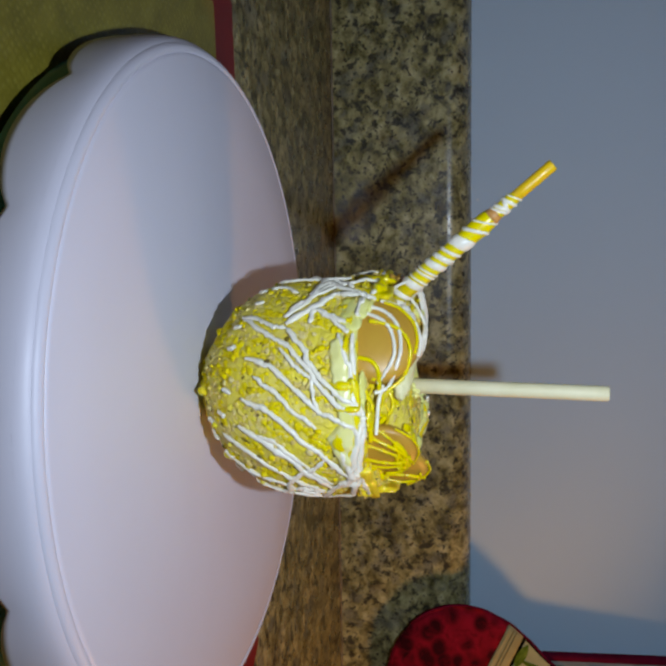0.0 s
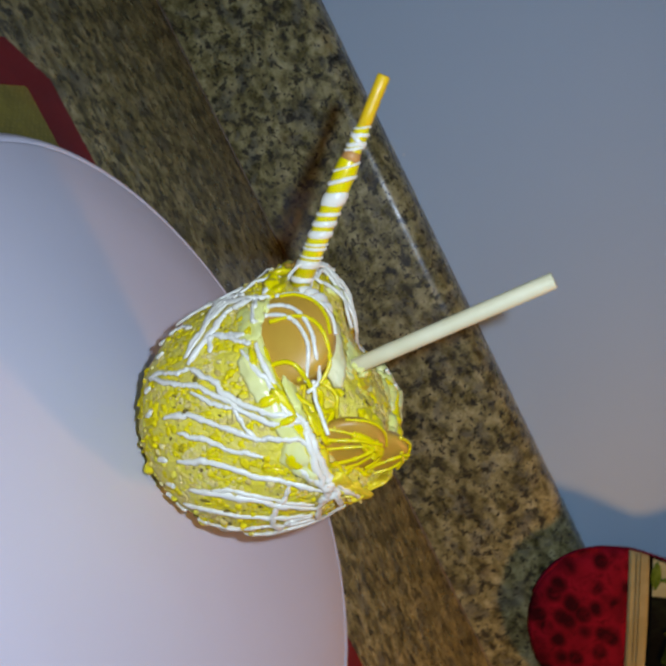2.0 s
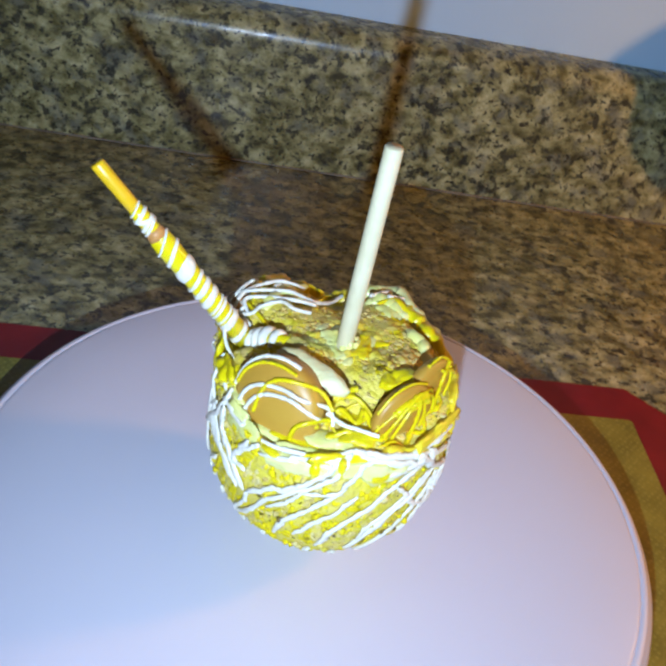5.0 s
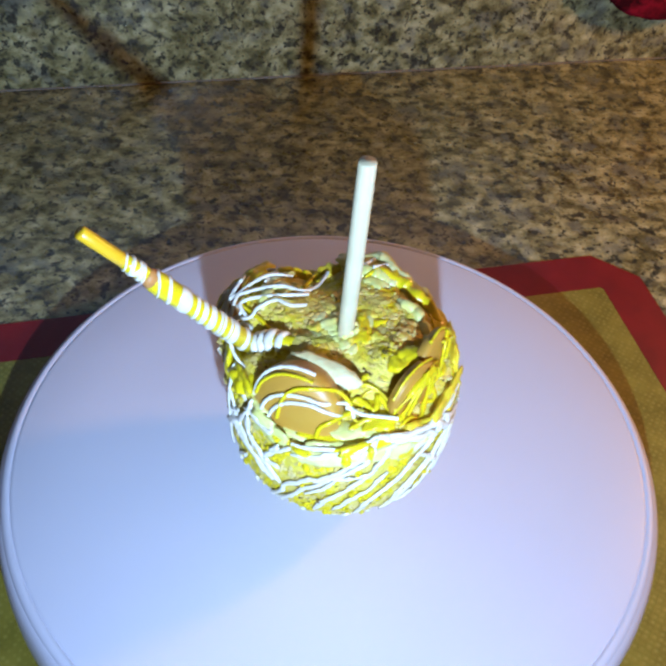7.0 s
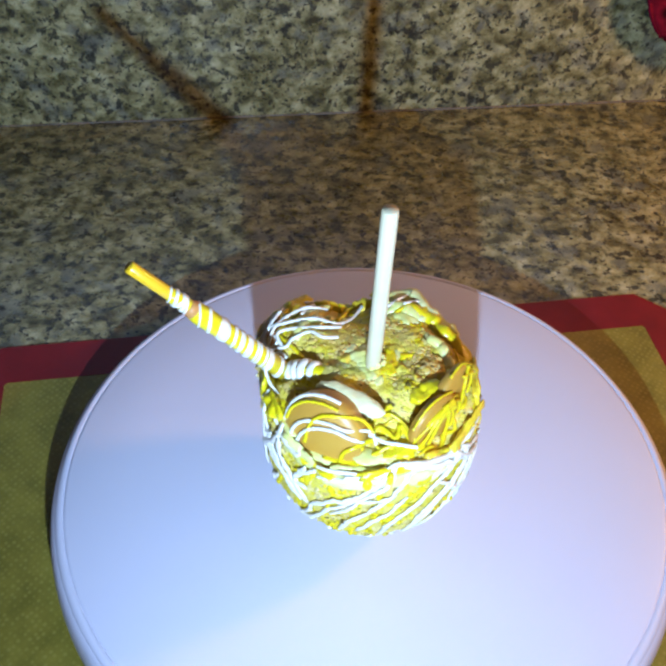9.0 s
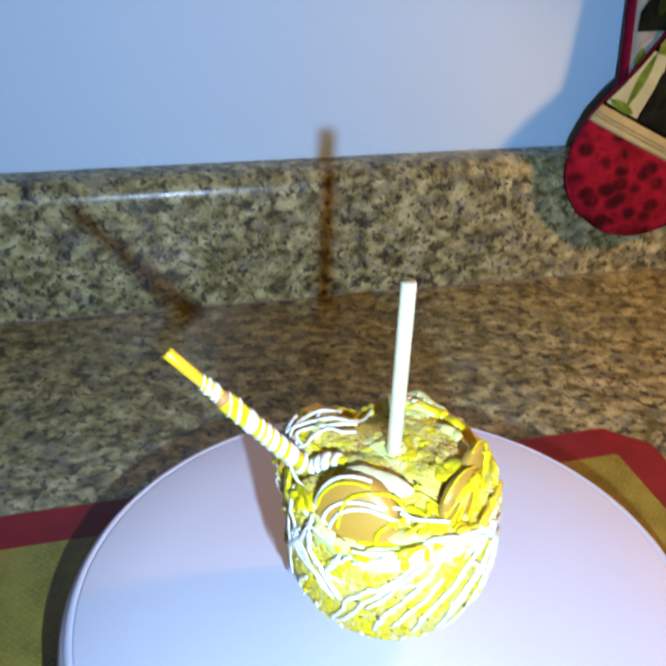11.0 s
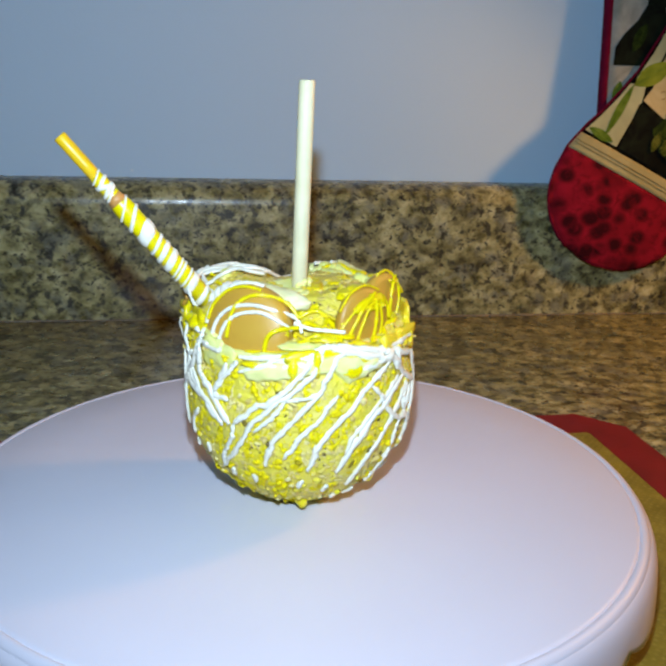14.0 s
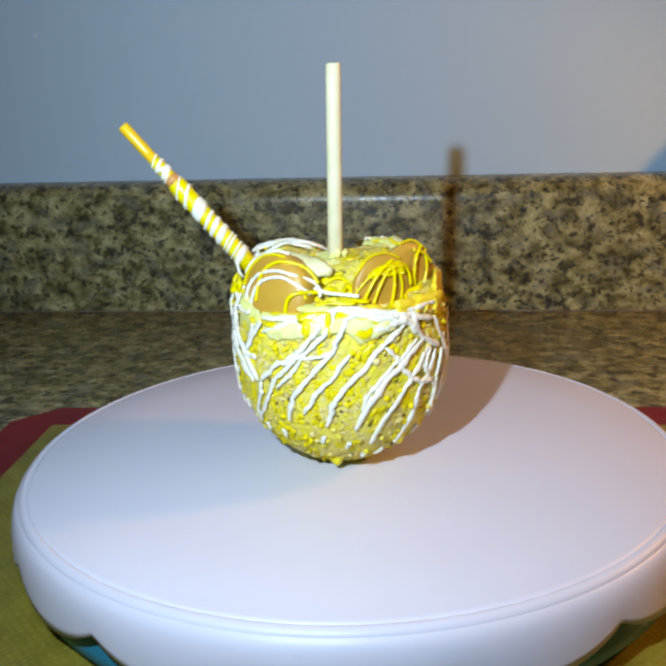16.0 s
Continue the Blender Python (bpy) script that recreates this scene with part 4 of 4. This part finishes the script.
def wrap(s, width, tilt, seed=0):
    """A flat bulging band of white melt wound round the stick at s metres from its tip."""
    bm = bmesh.new()
    rows = []
    for i in range(28):
        a = math.tau * i / 28
        row = []
        for q in (-1, -0.8, -0.35, 0.1, 0.5, 0.85, 1):
            half = width * (0.62 + 0.16 * noise.noise(Vector((math.cos(a), math.sin(a), seed))))
            at = s + tilt * math.sin(a + 0.25 * math.sin(seed * 9)) + half * q
            r = float(np.interp(at, [p[0] for p in prof], [p[1] for p in prof])) - 0.0003 + 0.00085 * math.sqrt(max(0.0, 1 - q * q))
            row.append(bm.verts.new(tip + axis * at + r * (math.cos(a) * sx + math.sin(a) * sy)))
        rows.append(row)
    grid_faces(bm, rows + [rows[0]], False)
    bmesh.ops.recalc_face_normals(bm, faces=bm.faces)
    return bm


WRAPS = ((0.0172, 0.0007, 0.0012), (0.0196, 0.0014, 0.0010), (0.0212, 0.0014, -0.0010), (0.0228, 0.0014, 0.0012), (0.0243, 0.0010, 0.0014), (0.0305, 0.0009, 0.0028),
         (0.0350, 0.0015, 0.0026), (0.0415, 0.0042, 0.0014), (0.0468, 0.0014, 0.0014), (0.0502, 0.0020, 0.0013),
         (0.0540, 0.0026, 0.0013), (0.0576, 0.0009, 0.0013), (0.0592, 0.0010, 0.0012), (0.0648, 0.0026, 0.0010), (0.0622, 0.0008, 0.0010), (0.0705, 0.0018, 0.0010))
for k, (s, w, t) in enumerate(WRAPS):
    part("white_wrap", wrap(s, w, t, k * 0.7), WHITE_MELT, core)
for k in range(5):
    p = bend[1].lerp(bend[2], k / 2.5) if k < 2.5 else bend[2].lerp(bend[3], k / 2.5 - 1)
    d = (bend[3] - bend[1]).normalized()
    x = d.cross(Vector((0, 0, 1))).normalized()
    y = d.cross(x)
    part("white_wrap", tube([p + 0.0034 * (math.cos(a) * x + math.sin(a) * y) for a in [math.tau * i / 20 for i in range(21)]], 0.0013 + 0.0003 * (k % 2), 8), WHITE_MELT, buried)

# ---- oven mitt and pot holder hanging against the wall ----
TILT = radians(26)
MU, MV = Vector((math.cos(TILT), 0, -math.sin(TILT))), Vector((math.sin(TILT), 0, math.cos(TILT)))
MO = Vector((0.2975, 0.3205, 0.1095))


def lean(z):
    return 0.13 * max(0.0, z - 0.11)


def mitt_point(u, v, d):
    p = MO + MU * u + MV * v
    return Vector((p.x, p.y + d + lean(p.z), p.z))


def half_width(v):
    if v < -0.018:
        return 0.0612 * math.sqrt(max(0.0, 1 - ((-v - 0.018) / 0.0515) ** 2))
    return float(np.interp(v, (-0.018, 0.0, 0.020, 0.035, 0.07, 0.12, 0.17), (0.0612, 0.0605, 0.0545, 0.0480, 0.0378, 0.0325, 0.0330)))


def puff(q, v, t=0.0075):
    return t * (max(0.0, 1 - q * q) ** 0.5) * float(np.interp(v, (-0.0695, -0.055, -0.03, 0.2), (0.25, 0.75, 1, 1)))


def quilt(v0, v1, material, name, parent, rows=16, left=None, right=None, proud=0.0, label=""):
    bm = bmesh.new()
    grids = []
    for side in (-1, 1):
        out = []
        for j in range(rows + 1):
            v = v0 + (v1 - v0) * j / rows
            w = half_width(v)
            wr = right(v) if right else w
            row = []
            for i in range(25):
                q = -1 + 2 * i / 24
                u = -w + (q + 1) / 2 * (w + wr)
                d = side * (puff(q, v) + proud) + 0.0006 * noise.noise(Vector((u * 60, v * 60, side)))
                row.append(bm.verts.new(mitt_point(u * (1 + proud * 6), v, d)))
            out.append(row)
        grids.append(out)
    grid_faces(bm, grids[0], False)
    grid_faces(bm, [r[::-1] for r in grids[1]], False)
    for j in range(rows):
        for i in (0, -1):
            bm.faces.new((grids[0][j][i], grids[0][j + 1][i], grids[1][j + 1][i], grids[1][j][i]))
    for j in (0, rows):
        for i in range(24):
            bm.faces.new((grids[0][j][i], grids[0][j][i + 1], grids[1][j][i + 1], grids[1][j][i]))
    bmesh.ops.recalc_face_normals(bm, faces=bm.faces)
    return part(name, bm, material, parent, label)


def patch(parent, outline, material, name, surface, label=""):
    """A printed shape that follows the cloth; outline: (u, v) pairs."""
    n = len(outline)
    cu, cv = sum(p[0] for p in outline) / n, sum(p[1] for p in outline) / n
    bm = bmesh.new()
    rows = [[bm.verts.new(surface(cu + (u - cu) * s, cv + (v - cv) * s)) for u, v in outline] for s in (1.0, 0.75, 0.5, 0.25, 0.06)]
    grid_faces(bm, rows, True)
    bm.faces.new(rows[-1])
    bmesh.ops.recalc_face_normals(bm, faces=bm.faces)
    return part(name, bm, material, parent, label)


def spindle(u0, v0, u1, v1, w, steps=10, blunt=0.0):
    """A leaf or bottle outline between two places."""
    a, b = Vector((u0, v0)), Vector((u1, v1))
    d = (b - a)
    n = Vector((-d.y, d.x)).normalized()
    side = [(t, w * (math.sin(math.pi * t) ** 0.8 * (1 - blunt) + blunt)) for t in [i / steps for i in range(steps + 1)]]
    pts = [a + d * t + n * h for t, h in side] + [a + d * t - n * h for t, h in side[::-1]]
    return [(p.x, p.y) for p in pts]


def right_edge(v):
    return float(np.interp(v, (0.0, 0.0125, 0.022, 0.036, 0.060, 0.17), (0.0605, 0.0605, 0.068, 0.084, 0.118, 0.118)))


def on_mitt(u, v):
    w = half_width(v)
    wr = right_edge(v) if v > 0.0125 else w
    q = max(-0.97, min(0.97, -1 + 2 * (u + w) / (w + wr)))
    return mitt_point(u, v, -puff(q, v) - 0.0009)


mitt = thing("oven_mitt", (MO.x, SPLASH_Y - 0.001, 0.041), "quilted oven mitt with red tip and wine print on backsplash", "oven mitt")
quilt(-0.0692, -0.0012, RED_PRINT, "red_tip", mitt, 20, label="dark-patterned red fabric tip")
quilt(-0.0012, 0.0125, BAND_TAN, "tan_band", mitt, 6, proud=0.0005, label="tan striped band")
quilt(0.0125, 0.165, PRINT_BODY, "printed_body", mitt, 30, right=right_edge, label="dark body printed with bottles and grapes")
for v in (0.0040, 0.0066):
    part("band_stripe", tube([on_mitt(u, v) for u in [-0.058 + 0.116 * i / 30 for i in range(31)]], 0.00035, 6), cotton("dark_tan_stripe", (0.30, 0.25, 0.10), (0.24, 0.20, 0.08)), mitt)


def thumb():
    bm = bmesh.new()
    rows = []
    for j in range(17):
        v = -0.012 + 0.110 * j / 16
        w = 0.021 * math.sqrt(max(0.02, 1 - max(0.0, (0.016 - v) / 0.029) ** 2))
        rows.append([bm.verts.new(mitt_point(0.113 - 0.02 * max(0, v) / 0.1 + w * math.cos(a), v, 0.0062 * math.sin(a))) for a in [math.tau * i / 24 for i in range(24)]])
    grid_faces(bm, rows, True)
    bm.faces.new(rows[0])
    bm.faces.new(rows[-1])
    bmesh.ops.recalc_face_normals(bm, faces=bm.faces)
    return bm


thumb_part = part("thumb", thumb(), PRINT_GRAPE, mitt, "dark grape-printed thumb")


def on_thumb(u, v):
    return mitt_point(u, v, -0.0068)


def on_print(u, v):
    return on_mitt(u, v + 0.0055)


def printed(outline, material, name, lift=0, label="", surface=None, owner=None):
    return patch(owner or mitt, outline, material, name, lambda a, b: (surface or on_print)(a, b) + Vector((0, -0.00012 * lift, 0)), label)


def ragged(u, v, r, seed, steps=26):
    """The outline of a bunch or a leaf."""
    return [(u + r * math.cos(a) * (1 + 0.16 * math.sin(5 * a + seed) + 0.08 * math.sin(11 * a)), v + r * math.sin(a) * (1 + 0.16 * math.cos(4 * a + seed))) for a in [math.tau * i / steps for i in range(steps)]]


printed([(-0.0550, 0.0095), (-0.0490, 0.0240), (-0.0430, 0.0420), (-0.0395, 0.0550), (-0.0285, 0.0575), (-0.0262, 0.0455), (-0.0290, 0.0095)], PRINT_CREAM, "printed_glass", 0, "pale wine glass print")
printed(spindle(-0.0405, 0.0120, -0.0370, 0.0560, 0.0030), PRINT_GREEN, "printed_stem", 1)
printed(spindle(-0.0535, 0.0125, -0.0330, 0.0112, 0.0036), PRINT_GREEN, "printed_leaf", 2)
printed(spindle(-0.0365, 0.0545, -0.0190, 0.0820, 0.0070), PRINT_LIME, "printed_leaf", 2, "lime green leaf print")
printed([(-0.0268, 0.0095), (-0.0275, 0.0450), (-0.0085, 0.0450), (-0.0020, 0.0360), (0.0010, 0.0095)], PRINT_BLACK, "printed_bottle", 1, "black bottle print")
scroll_label = printed([(-0.0260, 0.0483), (-0.0235, 0.0600), (-0.0253, 0.0749), (-0.0253, 0.0870), (-0.0217, 0.0943), (-0.0148, 0.0990), (0.0000, 0.0980), (0.0098, 0.0946), (0.0185, 0.0884), (0.0319, 0.0805), (0.0418, 0.0714), (0.0409, 0.0650), (0.0279, 0.0622), (0.0119, 0.0583), (0.0027, 0.0500), (-0.0001, 0.0431)], PRINT_LABEL, "printed_label", 1, "straw coloured scroll print")
for k, (u, v, r) in enumerate(((-0.0140, 0.0856, 0.0079), (0.0042, 0.0836, 0.0079), (-0.0100, 0.0688, 0.0073), (0.0188, 0.0757, 0.0067), (0.0082, 0.0667, 0.0061), (-0.0149, 0.0595, 0.0048))):
    part("printed_scroll", tube([on_print(u + r * (1 - 0.08 * i) * math.cos(0.45 * i + k), v + 0.8 * r * (1 - 0.08 * i) * math.sin(0.45 * i + k)) + Vector((0, -0.0003, 0)) for i in range(11)], 0.0004, 5), PRINT_SCROLL, scroll_label)
printed([(-0.0374, 0.0597), (-0.0342, 0.0825), (-0.0331, 0.1030), (-0.0306, 0.1212), (-0.0119, 0.1294), (-0.0189, 0.1149), (-0.0229, 0.0989), (-0.0270, 0.0856), (-0.0274, 0.0697), (-0.0315, 0.0565)], PRINT_CREAM, "printed_strip", 0, "pale grey-green strip print")
printed([(-0.0222, 0.1006), (-0.0242, 0.1074), (-0.0204, 0.1171), (-0.0133, 0.1288), (-0.0033, 0.1360), (0.0055, 0.1256), (0.0102, 0.1105), (0.0134, 0.0947), (-0.0004, 0.0987), (-0.0142, 0.0998)], PRINT_BLACK, "printed_bottle", 2, "dark bottle print")
printed([(-0.0195, 0.1038), (-0.0197, 0.1117), (-0.0158, 0.1214), (-0.0077, 0.1270), (-0.0013, 0.1198), (-0.0040, 0.1123), (-0.0104, 0.1123), (-0.0085, 0.1051)], PRINT_GOLD, "printed_pear", 3)
printed([(0.0082, 0.1211), (0.0060, 0.1344), (0.0045, 0.1437), (0.0224, 0.1530), (0.0386, 0.1401), (0.0367, 0.1264), (0.0238, 0.1179), (0.0137, 0.1097)], PRINT_LABEL, "printed_label", 2)
printed([(0.0108, 0.0942), (0.0209, 0.0946), (0.0581, 0.0914), (0.0758, 0.0905), (0.0833, 0.0795), (0.0659, 0.0799), (0.0485, 0.0758), (0.0372, 0.0760), (0.0264, 0.0832)], PRINT_CREAM, "printed_label", 2)
printed(ragged(0.0460, 0.0575, 0.0210, 1.0), PRINT_GRAPE, "grape_print", 4, "dark red grape print")
printed(ragged(0.0666, 0.0436, 0.0200, 2.0), PRINT_GRAPE, "grape_print", 5)
for k in range(9):
    printed(ragged(0.0135 + 0.0135 * math.cos(2.4 * k) * (k > 0), 0.0405 + 0.0150 * math.sin(2.4 * k) * (k > 0), 0.0090 - 0.0004 * k, 2.0 * k, 30), (PRINT_LEAF, PRINT_BLACK, PRINT_LEAF, PRINT_LEAF_LIT)[k % 4], "leaf_print", 11 + k)
printed(ragged(0.0130, 0.0405, 0.0205, 3.0, 40), PRINT_LEAF, "leaf_print", 9, "dark green vine leaf print")
printed(ragged(0.0537, 0.0709, 0.0105, 5.0), PRINT_LEAF, "leaf_print", 10)
printed(spindle(-0.0035, 0.0180, -0.0045, 0.0350, 0.0032), PRINT_LEAF_LIT, "printed_leaf", 20)
basket = printed([(0.0300, 0.0255), (0.0560, 0.0265), (0.0560, 0.0100), (0.0318, 0.0100)], PRINT_BASKET, "printed_basket", 10, "brown basket print")
for k in range(6):
    printed(spindle(0.0325 + 0.0042 * k, 0.0105, 0.0315 + 0.0046 * k, 0.0240, 0.0009, 6, 0.5), PRINT_SLAT, "printed_cane", 11, owner=basket)
for k, (u, v) in enumerate([(0.0285 + 0.0078 * (i % 6) + 0.0035 * (j % 2) + 0.0015 * math.sin(7 * i + 3 * j), 0.026 + 0.0066 * j + 0.0012 * math.sin(5 * i + j)) for j in range(8) for i in range(6)]):
    printed([(u + (0.0034 + 0.0009 * math.sin(9 * k)) * math.cos(a), v + (0.0034 + 0.0009 * math.sin(9 * k)) * math.sin(a)) for a in [math.tau * i / 12 for i in range(12)]], (PRINT_BERRY, PRINT_GRAPE, PRINT_WINE, PRINT_BERRY, PRINT_WINE)[k % 5], "printed_berry", 7 + k % 2)
for k, (u, v) in enumerate(((0.103, 0.026), (0.112, 0.030), (0.107, 0.016), (0.118, 0.018), (0.108, 0.044), (0.100, 0.040), (0.116, 0.040), (0.122, 0.028))):
    printed([(u + 0.0048 * math.cos(a), v + 0.0048 * math.sin(a)) for a in [math.tau * i / 12 for i in range(12)]], PRINT_BERRY, "printed_berry", 1 + k % 2, surface=on_thumb, owner=thumb_part)
printed(spindle(0.0990, 0.0080, 0.1240, -0.0010, 0.0060), PRINT_CREAM, "printed_leaf", 3, surface=on_thumb, owner=thumb_part)
printed(spindle(0.108, 0.062, 0.122, 0.042, 0.006), PRINT_LEAF, "printed_leaf", 3, surface=on_thumb, owner=thumb_part)
part("edge_piping", tube([mitt_point(-half_width(v) - 0.0003, v, -0.0008) for v in [-0.066 + 0.228 * i / 60 for i in range(61)]], 0.0009, 7), MAROON, mitt, "maroon edge piping")

holder = thing("pot_holder", (0.363, SPLASH_Y - 0.001, 0.126), "square quilted pot holder with maroon binding and bottle print", "pot holder")


def on_holder(x, z, d=0.0):
    return Vector((x + 0.011, 0.3295 + 0.13 * (z - 0.125) + d, z))


def holder_sheet(x0, x1, z0, z1, thick, nx=20, nz=20):
    bm = bmesh.new()
    front = [[bm.verts.new(on_holder(x0 + (x1 - x0) * i / nx, z0 + (z1 - z0) * j / nz, -thick - 0.0008 * abs(math.sin(i * math.pi / 4) * math.sin(j * math.pi / 4)))) for i in range(nx + 1)] for j in range(nz + 1)]
    back = [[bm.verts.new(on_holder(x0 + (x1 - x0) * i / nx, z0 + (z1 - z0) * j / nz, thick)) for i in range(nx + 1)] for j in range(nz + 1)]
    grid_faces(bm, front, False)
    grid_faces(bm, [r[::-1] for r in back], False)
    for a, b in ((front[0], back[0]), (front[-1], back[-1]), ([r[0] for r in front], [r[0] for r in back]), ([r[-1] for r in front], [r[-1] for r in back])):
        grid_faces(bm, [a, b], False)
    bmesh.ops.recalc_face_normals(bm, faces=bm.faces)
    return bm


part("printed_cloth", holder_sheet(0.262, 0.440, 0.130, 0.315, 0.0022), PRINT_PALE, holder, "cream cloth printed with bottles")
for name, pts in (("side_binding", [(0.2605, 0.127), (0.2605, 0.318)]), ("bottom_binding", [(0.2605, 0.128), (0.4415, 0.128)]), ("top_binding", [(0.2605, 0.3165), (0.4415, 0.3165)]), ("side_binding", [(0.4415, 0.127), (0.4415, 0.318)])):
    (x0, z0), (x1, z1) = pts
    part(name, tube([on_holder(x0 + (x1 - x0) * t, z0 + (z1 - z0) * t) for t in [i / 20 for i in range(21)]], 0.0036, 10), MAROON, holder, "maroon binding")


def on_cloth(x, z):
    return on_holder(x, z, -0.0036)


patch(holder, [(0.2655, 0.1935), (0.2660, 0.2060), (0.2720, 0.2150), (0.2830, 0.2260), (0.2895, 0.2370), (0.2900, 0.2480), (0.3045, 0.2480), (0.3050, 0.2330), (0.3120, 0.2200), (0.3150, 0.1935)], PRINT_BLACK, "printed_bottle", on_cloth, "dark green bottle print")
patch(holder, spindle(0.2800, 0.2030, 0.2900, 0.2240, 0.0045), PRINT_LEAF, "printed_leaf", lambda x, z: on_holder(x, z, -0.0040))
patch(holder, [(0.2900, 0.2475), (0.2905, 0.3000), (0.3040, 0.3000), (0.3045, 0.2475)], MAROON, "printed_bottle_neck", on_cloth, "maroon bottle neck print")
patch(holder, spindle(0.2690, 0.1640, 0.2720, 0.1824, 0.0045), PRINT_GREEN, "printed_leaf", on_cloth)
patch(holder, [(0.312, 0.262), (0.324, 0.258), (0.324, 0.300), (0.312, 0.300)], PRINT_LABEL, "printed_label", on_cloth)
patch(holder, [(0.330, 0.200), (0.372, 0.200), (0.372, 0.300), (0.330, 0.300)], PRINT_GRAPE, "grape_print", on_cloth)
